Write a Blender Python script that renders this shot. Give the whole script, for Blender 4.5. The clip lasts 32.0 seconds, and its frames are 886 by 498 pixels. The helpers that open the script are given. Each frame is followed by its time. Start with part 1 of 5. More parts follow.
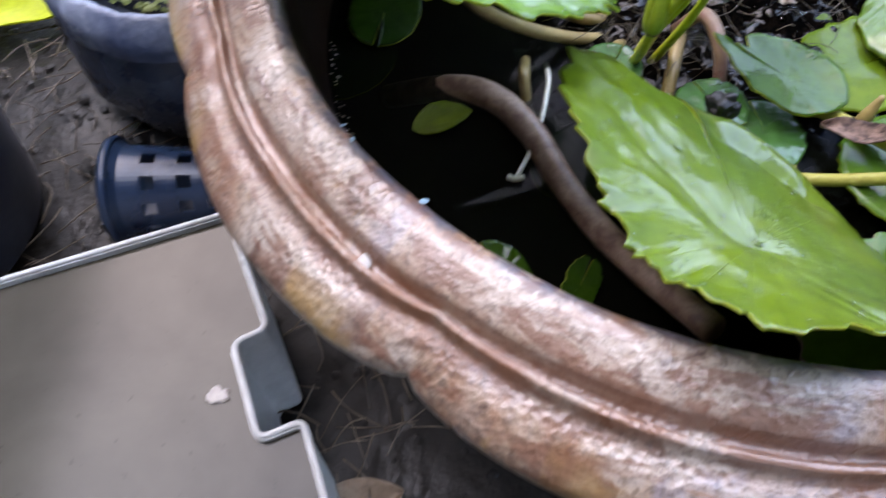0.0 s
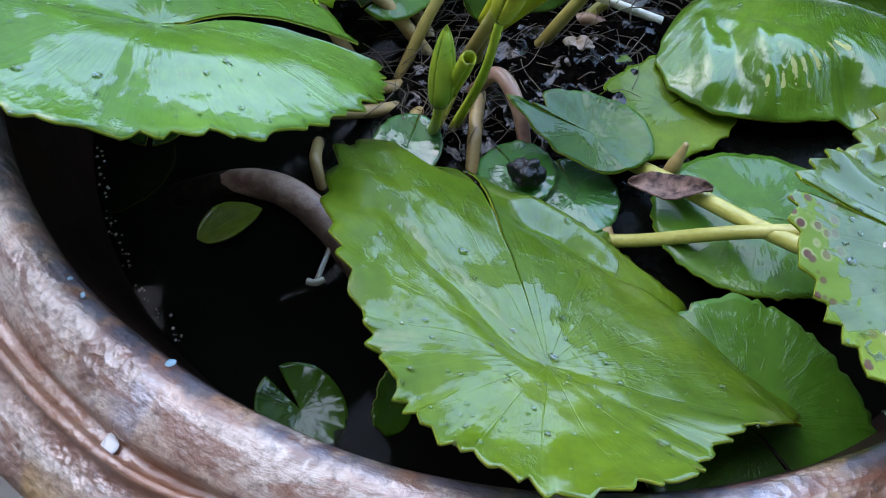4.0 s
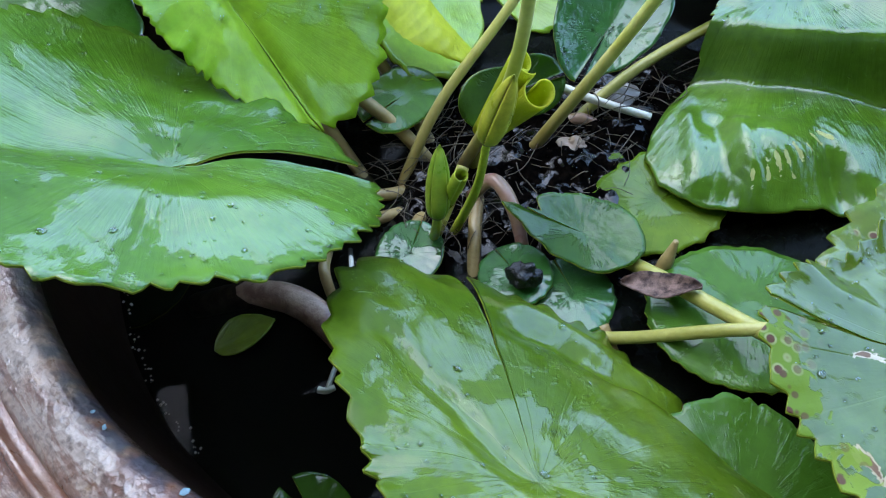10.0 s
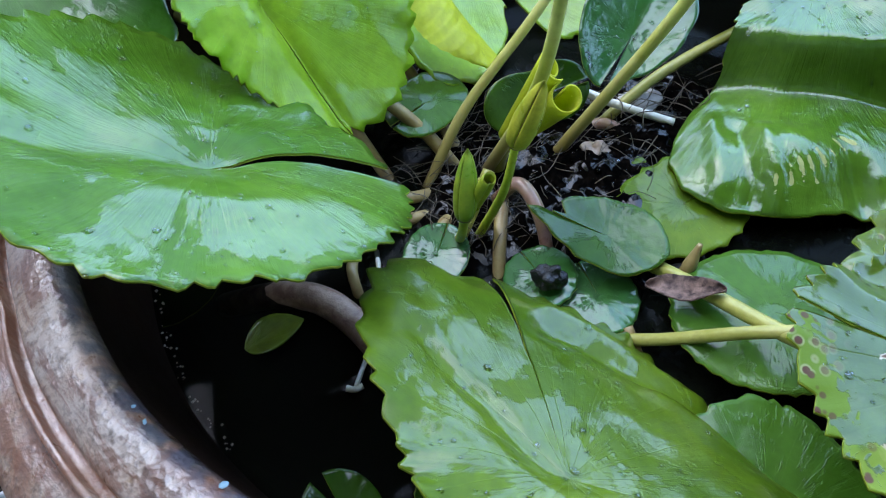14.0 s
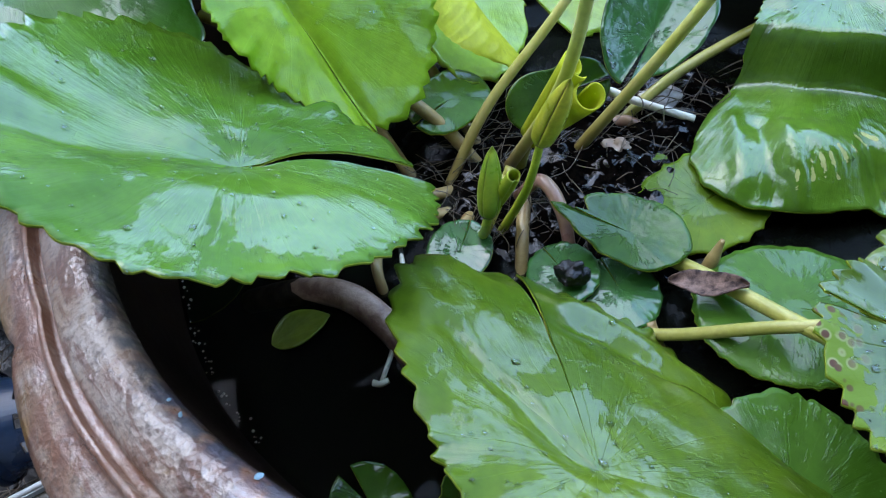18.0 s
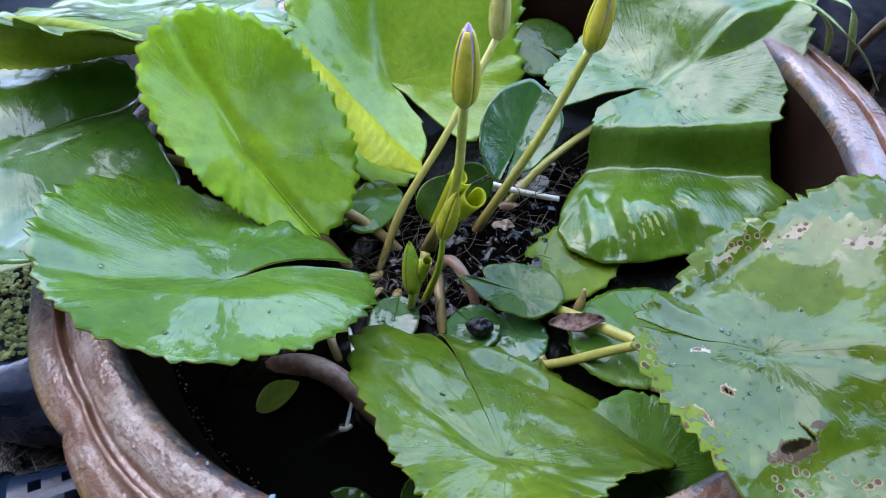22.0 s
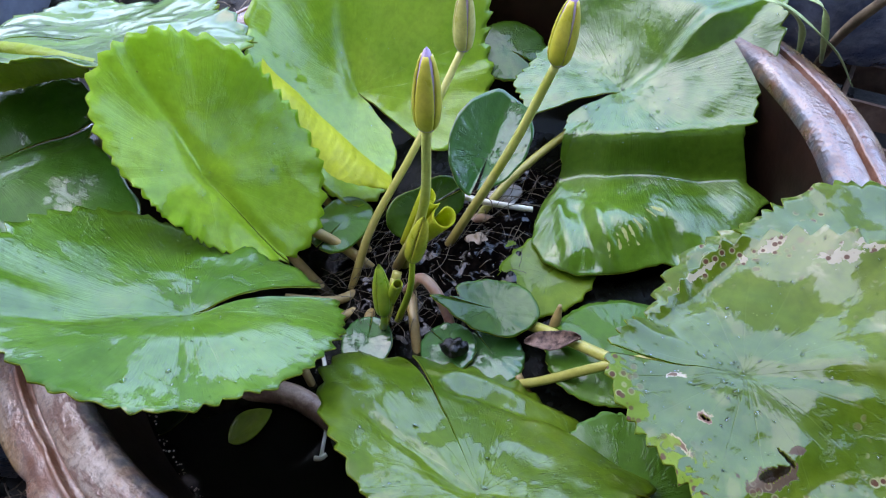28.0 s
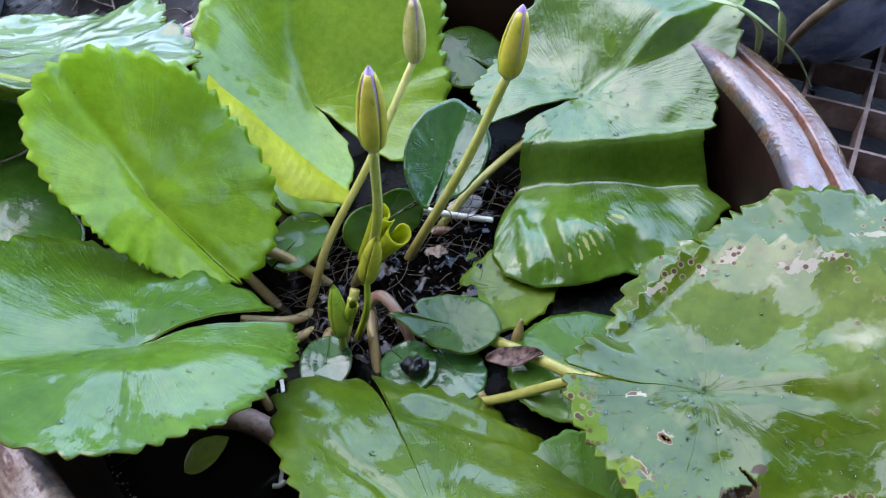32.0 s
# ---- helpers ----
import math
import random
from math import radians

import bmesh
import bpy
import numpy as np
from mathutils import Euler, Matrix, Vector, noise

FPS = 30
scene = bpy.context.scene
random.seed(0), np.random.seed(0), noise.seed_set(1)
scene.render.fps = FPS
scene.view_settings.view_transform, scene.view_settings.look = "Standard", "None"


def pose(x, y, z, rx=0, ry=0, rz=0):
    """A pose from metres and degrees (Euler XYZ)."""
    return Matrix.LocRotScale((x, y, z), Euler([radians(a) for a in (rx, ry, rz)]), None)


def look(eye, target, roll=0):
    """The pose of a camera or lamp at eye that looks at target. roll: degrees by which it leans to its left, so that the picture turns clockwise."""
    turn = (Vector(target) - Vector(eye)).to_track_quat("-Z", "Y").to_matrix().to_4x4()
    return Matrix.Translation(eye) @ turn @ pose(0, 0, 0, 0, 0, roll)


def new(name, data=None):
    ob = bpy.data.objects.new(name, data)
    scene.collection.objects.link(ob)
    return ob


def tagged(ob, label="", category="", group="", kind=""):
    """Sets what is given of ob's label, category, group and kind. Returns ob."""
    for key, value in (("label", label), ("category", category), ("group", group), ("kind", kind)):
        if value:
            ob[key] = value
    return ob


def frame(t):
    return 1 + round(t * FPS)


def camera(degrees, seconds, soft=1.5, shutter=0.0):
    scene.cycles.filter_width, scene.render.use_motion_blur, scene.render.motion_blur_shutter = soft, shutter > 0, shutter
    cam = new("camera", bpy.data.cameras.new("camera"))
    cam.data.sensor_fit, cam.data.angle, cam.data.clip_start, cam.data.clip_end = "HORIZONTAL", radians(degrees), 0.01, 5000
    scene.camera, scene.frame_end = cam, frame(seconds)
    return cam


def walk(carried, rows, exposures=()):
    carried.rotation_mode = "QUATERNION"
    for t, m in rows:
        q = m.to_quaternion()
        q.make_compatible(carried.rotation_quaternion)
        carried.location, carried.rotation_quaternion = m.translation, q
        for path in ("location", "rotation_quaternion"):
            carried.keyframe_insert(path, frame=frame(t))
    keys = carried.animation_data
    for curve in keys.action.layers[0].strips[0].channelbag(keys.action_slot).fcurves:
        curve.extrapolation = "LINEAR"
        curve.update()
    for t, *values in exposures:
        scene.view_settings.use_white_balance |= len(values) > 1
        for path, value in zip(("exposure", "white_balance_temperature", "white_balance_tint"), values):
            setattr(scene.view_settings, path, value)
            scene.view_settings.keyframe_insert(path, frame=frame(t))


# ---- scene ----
cam = camera(59.3, 32.0, 1.1, 0.5)
METRES, EYE, TILT, LEAN, TURN = 0.45, 0.473, -60.0, 2.5, 0.0
ROWS = [
    (0.0, 0.0, 0.0, 0.0, 0.0, 0.0, -0.0),
    (0.5, 0.0326, 0.0422, 0.0389, -3.21, 0.93, 2.46),
    (1.0, 0.0376, 0.0545, 0.0501, -3.44, 0.53, 2.51),
    (1.5, 0.0388, 0.0601, 0.0634, -3.71, 1.34, 2.75),
    (2.0, 0.0532, 0.0527, 0.0684, -4.21, 1.83, 3.95),
    (2.5, 0.0702, 0.052, 0.0835, -5.41, 2.01, 6.75),
    (3.0, 0.0799, 0.0683, 0.0704, -6.4, 0.96, 6.88),
    (3.5, 0.1031, 0.0766, 0.0789, -6.95, 0.59, 7.78),
    (5.5, 0.1121, 0.0518, 0.09, -5.21, 1.9, 9.1),
    (6.0, 0.1011, 0.038, 0.0878, -4.13, 2.84, 7.69),
    (6.5, 0.1142, 0.0381, 0.0976, -4.18, 2.86, 8.94),
    (7.0, 0.1109, 0.0334, 0.0934, -3.94, 3.0, 8.65),
    (7.5, 0.1273, 0.0267, 0.102, -4.65, 4.17, 9.58),
    (8.0, 0.1296, 0.0311, 0.1045, -5.21, 4.15, 9.93),
    (8.5, 0.1358, 0.028, 0.1131, -5.84, 5.01, 10.48),
    (9.0, 0.1415, 0.025, 0.1137, -5.55, 5.25, 11.01),
    (9.5, 0.1395, 0.0321, 0.1178, -5.05, 4.83, 10.51),
    (10.0, 0.1415, 0.0327, 0.1232, -4.46, 4.99, 10.73),
    (10.5, 0.1388, 0.0303, 0.1225, -4.35, 4.9, 10.87),
    (11.0, 0.1355, 0.0285, 0.1254, -3.79, 5.06, 10.72),
    (11.5, 0.1322, 0.0393, 0.1266, -3.66, 4.64, 10.18),
    (12.0, 0.1338, 0.0387, 0.1306, -3.6, 4.63, 10.62),
    (12.5, 0.1294, 0.0356, 0.1299, -3.68, 4.72, 10.33),
    (13.0, 0.126, 0.026, 0.1265, -3.57, 4.98, 10.1),
    (13.5, 0.1356, 0.0245, 0.1352, -3.68, 5.57, 11.4),
    (14.0, 0.1245, 0.0202, 0.1232, -3.64, 5.41, 10.3),
    (14.5, 0.1232, 0.0236, 0.1232, -4.02, 4.96, 10.45),
    (16.5, 0.1219, 0.0184, 0.1286, -3.83, 5.3, 10.76),
    (17.0, 0.121, 0.0168, 0.1283, -3.77, 5.33, 10.93),
    (17.5, 0.1199, 0.0146, 0.1286, -3.45, 5.31, 11.01),
    (18.0, 0.1094, 0.0111, 0.1239, -2.86, 5.35, 10.36),
    (18.5, 0.1052, -0.0192, 0.1176, -2.95, 6.19, 10.14),
    (19.0, 0.1106, -0.1136, 0.1255, -4.32, 6.37, 14.58),
    (19.5, 0.1061, -0.1836, 0.1208, -6.42, 6.67, 16.78),
    (20.0, 0.1348, -0.181, 0.1301, -6.49, 7.14, 19.67),
    (20.5, 0.1255, -0.1792, 0.1188, -5.99, 7.17, 18.48),
    (21.0, 0.1319, -0.1865, 0.1192, -6.18, 7.85, 19.35),
    (21.5, 0.1226, -0.2067, 0.109, -6.77, 8.05, 18.8),
    (22.0, 0.0827, -0.2568, 0.1044, -7.45, 9.05, 17.64),
    (22.5, 0.0624, -0.2809, 0.103, -7.86, 9.37, 17.45),
    (23.0, 0.0638, -0.2846, 0.1159, -7.82, 10.04, 18.07),
    (23.5, 0.0816, -0.2728, 0.1244, -7.62, 9.56, 18.86),
    (24.0, 0.1, -0.2599, 0.131, -7.57, 9.03, 19.47),
    (24.5, 0.1076, -0.2512, 0.1348, -7.82, 8.63, 19.74),
    (25.0, 0.1051, -0.2509, 0.1368, -7.79, 8.34, 19.9),
    (25.5, 0.1045, -0.2451, 0.143, -7.73, 7.98, 20.08),
    (27.5, 0.1088, -0.262, 0.1373, -8.11, 8.17, 19.32),
    (28.0, 0.1221, -0.2437, 0.1476, -8.17, 7.6, 19.75),
    (28.5, 0.1229, -0.2387, 0.1487, -8.32, 7.25, 19.83),
    (29.0, 0.1215, -0.248, 0.1465, -7.98, 7.69, 19.69),
    (29.5, 0.1206, -0.2525, 0.1485, -8.07, 7.9, 19.86),
    (30.0, 0.1218, -0.2573, 0.1476, -8.16, 8.17, 19.99),
    (30.5, 0.1196, -0.2493, 0.1477, -8.33, 7.75, 19.64),
    (31.0, 0.1353, -0.2467, 0.1485, -8.94, 7.28, 20.44),
    (31.5, 0.1491, -0.2389, 0.1565, -8.9, 6.81, 20.81),
    (32.0, 0.162, -0.2283, 0.1665, -9.65, 6.73, 21.65),
]
walk(cam, [(t, pose(0, 0, EYE, TILT, LEAN, TURN) @ pose(METRES * x, METRES * y, METRES * z, 90 + pitch, roll, yaw)) for t, x, y, z, yaw, pitch, roll in ROWS], exposures=[(0.0, 2.42, 8300, 26), (3.0, 2.0, 7200, 22), (6.0, 1.99, 6700, 13), (20.0, 1.98, 6750, 15), (22.0, 1.95, 7050, 23), (32.0, 1.95, 7150, 25)])

# ---------------------------------------------------------------- light
world = bpy.data.worlds.new("sky")
scene.world = world
world.use_nodes = True
wn = world.node_tree.nodes
sky = wn.new("ShaderNodeTexSky")
sky.sky_type, sky.sun_disc = "NISHITA", False
sky.sun_elevation, sky.sun_rotation = radians(52), radians(-35)
sky.air_density, sky.dust_density = 1.0, 1.5
wn["Background"].inputs["Strength"].default_value = 0.15
cloud = wn.new("ShaderNodeMix")
cloud.data_type = "RGBA"
cloud.inputs[0].default_value = 0.6
cloud.inputs[7].default_value = (5.2, 9.0, 15.5, 1)
world.node_tree.links.new(sky.outputs["Color"], cloud.inputs[6])
world.node_tree.links.new(cloud.outputs[2], wn["Background"].inputs["Color"])
sun_data = bpy.data.lights.new("sun", "SUN")
sun_data.energy, sun_data.angle, sun_data.color = 0.62, radians(75), (1.0, 0.87, 0.68)
sun = new("sun", sun_data)
sun.matrix_world = look((-0.8, 1.2, 3.0), (0.1, 0.3, 0.2))


# ---------------------------------------------------------------- materials
def base_mat(name):
    m = bpy.data.materials.new(name)
    m.use_nodes = True
    nt = m.node_tree
    return m, nt, nt.nodes["Principled BSDF"]


def add(nt, kind, **values):
    n = nt.nodes.new(kind)
    for key, value in values.items():
        if key in n.inputs:
            n.inputs[key].default_value = value
    return n


def noise_node(nt, vec, scale, detail=4.0, distortion=0.0, rough=0.55):
    n = add(nt, "ShaderNodeTexNoise", Scale=scale, Detail=detail, Distortion=distortion, Roughness=rough)
    nt.links.new(vec, n.inputs["Vector"])
    return n.outputs["Fac"]


def ramp(nt, fac, stops):
    n = nt.nodes.new("ShaderNodeValToRGB")
    el = n.color_ramp.elements
    while len(el) < len(stops):
        el.new(0.5)
    for e, (pos, col) in zip(el, stops):
        e.position = pos
        e.color = (*col, 1) if len(col) == 3 else col
    nt.links.new(fac, n.inputs["Fac"])
    return n.outputs["Color"]


def grey(nt, fac, a, b, lo=0.0, hi=1.0):
    n = add(nt, "ShaderNodeMapRange")
    n.inputs["From Min"].default_value, n.inputs["From Max"].default_value = a, b
    n.inputs["To Min"].default_value, n.inputs["To Max"].default_value = lo, hi
    nt.links.new(fac, n.inputs["Value"])
    return n.outputs["Result"]


def mix(nt, fac, a, b, mode="MIX"):
    n = nt.nodes.new("ShaderNodeMix")
    n.data_type, n.blend_type = "RGBA", mode
    for src, slot in ((fac, 0), (a, 6), (b, 7)):
        if isinstance(src, (int, float)):
            n.inputs[slot].default_value = src
        elif isinstance(src, tuple):
            n.inputs[slot].default_value = (*src, 1)
        else:
            nt.links.new(src, n.inputs[slot])
    return n.outputs[2]


def maths(nt, op, a, b=0.0):
    n = nt.nodes.new("ShaderNodeMath")
    n.operation = op
    for i, src in enumerate((a, b)):
        if isinstance(src, (int, float)):
            n.inputs[i].default_value = src
        else:
            nt.links.new(src, n.inputs[i])
    return n.outputs[0]


def bump(nt, bsdf, height, strength, distance):
    n = add(nt, "ShaderNodeBump", Strength=strength, Distance=distance)
    nt.links.new(height, n.inputs["Height"])
    nt.links.new(n.outputs["Normal"], bsdf.inputs["Normal"])
    nt.links.new(n.outputs["Normal"], bsdf.inputs["Coat Normal"])
    return n.outputs["Normal"]


def coords(nt, kind="Object"):
    return nt.nodes.new("ShaderNodeTexCoord").outputs[kind]


def leaf_mat(name, dark, light, spots=0.0, veins=0.5, glow=0.25, seed=0.0, relief=0.55, gloss=1.0, scars=(), wet=0.0, streaks=0.5):
    """A wet waxy leaf: radial veins from the petiole, film of water in patches, brown spots towards the margin."""
    m, nt, b = base_mat(name)
    co = coords(nt)
    shift = add(nt, "ShaderNodeMapping")
    shift.inputs["Location"].default_value = (seed, seed * 0.7, 0)
    nt.links.new(co, shift.inputs["Vector"])
    vec = shift.outputs["Vector"]
    sep = nt.nodes.new("ShaderNodeSeparateXYZ")
    nt.links.new(co, sep.inputs[0])
    angle = maths(nt, "ARCTAN2", sep.outputs[1], sep.outputs[0])
    length = nt.nodes.new("ShaderNodeVectorMath")
    length.operation = "LENGTH"
    nt.links.new(co, length.inputs[0])
    r = length.outputs["Value"]
    wob = maths(nt, "MULTIPLY", noise_node(nt, vec, 14, 2), 0.3)
    wave = maths(nt, "ABSOLUTE", maths(nt, "SINE", maths(nt, "MULTIPLY", maths(nt, "ADD", angle, wob), 8.5)))
    vein = grey(nt, wave, 0.0, 0.09, 1.0, 0.0)
    vein = maths(nt, "MULTIPLY", vein, grey(nt, r, 0.004, 0.075, 1.0, 0.1))
    big, fine = noise_node(nt, vec, 14, 3, 0.4), noise_node(nt, vec, 170, 5)
    col = mix(nt, grey(nt, big, 0.35, 0.68), dark, light)
    col = mix(nt, grey(nt, fine, 0.38, 0.68, 0.0, 0.34), col, tuple(c * 0.55 for c in dark))
    col = mix(nt, maths(nt, "MULTIPLY", vein, veins * 0.32), col, tuple(min(1, c * 1.5 + 0.05) for c in light))
    speck_cells = add(nt, "ShaderNodeTexVoronoi", Scale=330.0)
    nt.links.new(vec, speck_cells.inputs["Vector"])
    mark = maths(nt, "MULTIPLY", grey(nt, speck_cells.outputs["Distance"], 0.14, 0.22, 1.0, 0.0), grey(nt, noise_node(nt, vec, 60, 3), 0.53, 0.58))
    col = mix(nt, maths(nt, "MULTIPLY", mark, 0.1), col, tuple(c * 0.35 for c in dark))
    # tiny pale dots: glints of droplets painted into the leaf colour
    glint_dots = maths(nt, "MULTIPLY", grey(nt, speck_cells.outputs["Distance"], 0.10, 0.16, 1.0, 0.0), grey(nt, noise_node(nt, vec, 48, 3, 0.3), 0.40, 0.36))
    col = mix(nt, maths(nt, "MULTIPLY", glint_dots, 0.3), col, tuple(min(1, c * 2.0 + 0.1) for c in light))
    if spots:
        vor = add(nt, "ShaderNodeTexVoronoi", Scale=95.0)
        nt.links.new(vec, vor.inputs["Vector"])
        where = maths(nt, "MULTIPLY", grey(nt, noise_node(nt, vec, 26, 2), 0.5, 0.62), grey(nt, r, 0.04, 0.075))
        pale = maths(nt, "MULTIPLY", where, grey(nt, noise_node(nt, vec, 60, 3, 0.5), 0.52, 0.6))
        col = mix(nt, maths(nt, "MULTIPLY", pale, 0.75 * spots), col, (0.55, 0.50, 0.30))
        dot = maths(nt, "MULTIPLY", grey(nt, vor.outputs["Distance"], 0.16, 0.26, 1.0, 0.0), where)
        col = mix(nt, maths(nt, "MULTIPLY", dot, spots), col, (0.10, 0.045, 0.02))
    dry = 0.0
    if scars:
        edge = noise_node(nt, vec, 130, 4, 0.8)
        for su, sv, ra, rb, turn, tone in scars:
            place = add(nt, "ShaderNodeMapping")
            place.vector_type = "TEXTURE"
            place.inputs["Location"].default_value = (su, sv, 0)
            place.inputs["Rotation"].default_value = (0, 0, turn)
            place.inputs["Scale"].default_value = (ra, rb, 1000)
            nt.links.new(co, place.inputs["Vector"])
            far = nt.nodes.new("ShaderNodeVectorMath")
            far.operation = "LENGTH"
            nt.links.new(place.outputs["Vector"], far.inputs[0])
            hurt = grey(nt, maths(nt, "ADD", far.outputs["Value"], maths(nt, "MULTIPLY", maths(nt, "SUBTRACT", edge, 0.5), 4.6)), 0.92, 1.0, 1.0, 0.0)
            col = mix(nt, maths(nt, "MULTIPLY", hurt, 0.9), col, tone)
            dry = maths(nt, "MAXIMUM", hurt, dry)
    if scars and spots:
        holes = add(nt, "ShaderNodeTexVoronoi", Scale=210.0)
        nt.links.new(vec, holes.inputs["Vector"])
        dots = maths(nt, "MULTIPLY", grey(nt, holes.outputs["Distance"], 0.24, 0.32, 1.0, 0.0), maths(nt, "MAXIMUM", dry, grey(nt, noise_node(nt, vec, 34, 3), 0.53, 0.58)))
        pale = maths(nt, "MULTIPLY", grey(nt, holes.outputs["Distance"], 0.36, 0.46, 1.0, 0.0), grey(nt, noise_node(nt, vec, 34, 3), 0.53, 0.58))
        rim = grey(nt, r, 0.045, 0.062)
        col = mix(nt, maths(nt, "MULTIPLY", maths(nt, "MULTIPLY", pale, rim), 0.4), col, (0.50, 0.44, 0.26))
        col = mix(nt, maths(nt, "MULTIPLY", dots, rim), col, (0.09, 0.04, 0.02))
        dry = maths(nt, "MAXIMUM", dry, maths(nt, "MULTIPLY", pale, rim))
    spokes = nt.nodes.new("ShaderNodeCombineXYZ")
    nt.links.new(maths(nt, "MULTIPLY", maths(nt, "COSINE", angle), 16.0), spokes.inputs[0])
    nt.links.new(maths(nt, "MULTIPLY", maths(nt, "SINE", angle), 16.0), spokes.inputs[1])
    nt.links.new(maths(nt, "MULTIPLY", r, 70.0), spokes.inputs[2])
    patch = maths(nt, "ADD", noise_node(nt, vec, 21, 8, 0.5, 0.60), maths(nt, "MULTIPLY", maths(nt, "SUBTRACT", noise_node(nt, spokes.outputs[0], 1.0, 4), 0.5), 0.17))
    film = grey(nt, patch, 0.445 - wet, 0.475 - wet)
    film = maths(nt, "MULTIPLY", film, grey(nt, noise_node(nt, vec, 95, 4, 0.6), 0.33, 0.37, 0.5, 1.0))
    if scars:
        film = maths(nt, "MULTIPLY", film, maths(nt, "SUBTRACT", 1.0, dry))
    nt.links.new(col, b.inputs["Base Color"])
    nt.links.new(grey(nt, film, 0, 1, 0.42, 0.32), b.inputs["Roughness"])
    nt.links.new(grey(nt, film, 0, 1, 0.14, 0.08), b.inputs["Specular IOR Level"])
    nt.links.new(grey(nt, film, 0, 1, 0.07 * gloss, gloss), b.inputs["Coat Weight"])
    b.inputs["Coat Roughness"].default_value = 0.03
    b.inputs["Coat IOR"].default_value = 1.75
    ripple = maths(nt, "ADD", maths(nt, "MULTIPLY", film, 0.25), maths(nt, "MULTIPLY", vein, -0.35 * veins))
    ripple = maths(nt, "ADD", ripple, maths(nt, "MULTIPLY", fine, 0.22))
    ripple = maths(nt, "ADD", ripple, maths(nt, "MULTIPLY", noise_node(nt, vec, 45, 3), 0.8))
    ripple = maths(nt, "ADD", ripple, maths(nt, "MULTIPLY", noise_node(nt, vec, 150, 3, 0.5), 0.25))
    polar = nt.nodes.new("ShaderNodeCombineXYZ")
    nt.links.new(maths(nt, "MULTIPLY", maths(nt, "COSINE", angle), 44.0), polar.inputs[0])
    nt.links.new(maths(nt, "MULTIPLY", maths(nt, "SINE", angle), 44.0), polar.inputs[1])
    nt.links.new(maths(nt, "MULTIPLY", r, 60.0), polar.inputs[2])
    ribs = noise_node(nt, polar.outputs[0], 1.0, 5, 0.3)
    ripple = maths(nt, "ADD", ripple, maths(nt, "MULTIPLY", maths(nt, "MULTIPLY", ribs, grey(nt, r, 0.008, 0.05)), streaks))
    bump(nt, b, ripple, relief, 0.0012)
    thin = add(nt, "ShaderNodeBsdfTranslucent")
    bright = mix(nt, 1.0, col, (1.0, 1.0, 0.55), "MULTIPLY")
    nt.links.new(bright, thin.inputs["Color"])
    ms = add(nt, "ShaderNodeMixShader", Fac=glow)
    nt.links.new(b.outputs[0], ms.inputs[1])
    nt.links.new(thin.outputs[0], ms.inputs[2])
    nt.links.new(ms.outputs[0], nt.nodes["Material Output"].inputs["Surface"])
    return m


def plain_mat(name, a, b_col, scale, rough=(0.3, 0.5), bump_d=0.001, spec=0.5, coat=0.0, kind="Object", metal=0.0):
    m, nt, b = base_mat(name)
    vec = coords(nt, kind)
    n1, n2 = noise_node(nt, vec, scale, 5, 0.3), noise_node(nt, vec, scale * 7, 5)
    col = mix(nt, grey(nt, n1, 0.35, 0.65), a, b_col)
    col = mix(nt, grey(nt, n2, 0.4, 0.75, 0.0, 0.35), col, tuple(c * 0.5 for c in a))
    nt.links.new(col, b.inputs["Base Color"])
    nt.links.new(grey(nt, n1, 0.3, 0.7, *rough), b.inputs["Roughness"])
    b.inputs["Specular IOR Level"].default_value = spec
    b.inputs["Coat Weight"].default_value = coat
    b.inputs["Coat Roughness"].default_value = 0.1
    b.inputs["Metallic"].default_value = metal
    bump(nt, b, maths(nt, "ADD", n1, maths(nt, "MULTIPLY", n2, 0.5)), 0.6, bump_d)
    return m


LEAF = leaf_mat("leaf_green", (0.048, 0.138, 0.008), (0.100, 0.218, 0.018), wet=0.0, gloss=0.85)
LEAF_B = leaf_mat("leaf_front", (0.056, 0.116, 0.004), (0.108, 0.174, 0.008), spots=0.15, seed=3.0, gloss=0.7, wet=-0.02, streaks=0.2)
LEAF_DEEP = leaf_mat("leaf_deep_green", (0.030, 0.110, 0.011), (0.060, 0.170, 0.020), veins=0.1, seed=1.0, glow=0.12, relief=0.3, gloss=0.7)
LEAF_YOUNG = leaf_mat("leaf_young", (0.30, 0.55, 0.020), (0.47, 0.72, 0.046), seed=2.0, glow=0.64, gloss=0.75)
LEAF_WAVY = leaf_mat("leaf_wavy", (0.052, 0.140, 0.008), (0.104, 0.218, 0.018), seed=6.3, wet=0.09, relief=0.65, streaks=0.55, scars=[
    # pale yellow-green dashes in an arc, drawn through the scar slots
    (0.066 - 0.0064 * k + 0.0012 * math.sin(5 * k), 0.107 - 0.00035 * k * k + 0.002 * math.sin(3 * k), 0.0042 + 0.001 * math.sin(7 * k), 0.0010, radians(70 + 9 * k), (0.40, 0.42, 0.15)) for k in range(8)])
LEAF_BACK = leaf_mat("leaf_back", (0.24, 0.47, 0.027), (0.40, 0.61, 0.056), seed=9.0, glow=0.46, gloss=1.0, wet=0.10)
LEAF_PALE = leaf_mat("leaf_pale", (0.062, 0.15, 0.014), (0.125, 0.24, 0.03), seed=10.0, relief=0.45, gloss=0.9, streaks=0.1)
LEAF_YELLOW = leaf_mat("leaf_yellow", (0.48, 0.53, 0.03), (0.64, 0.66, 0.06), seed=4.0, glow=0.4, gloss=0.15)
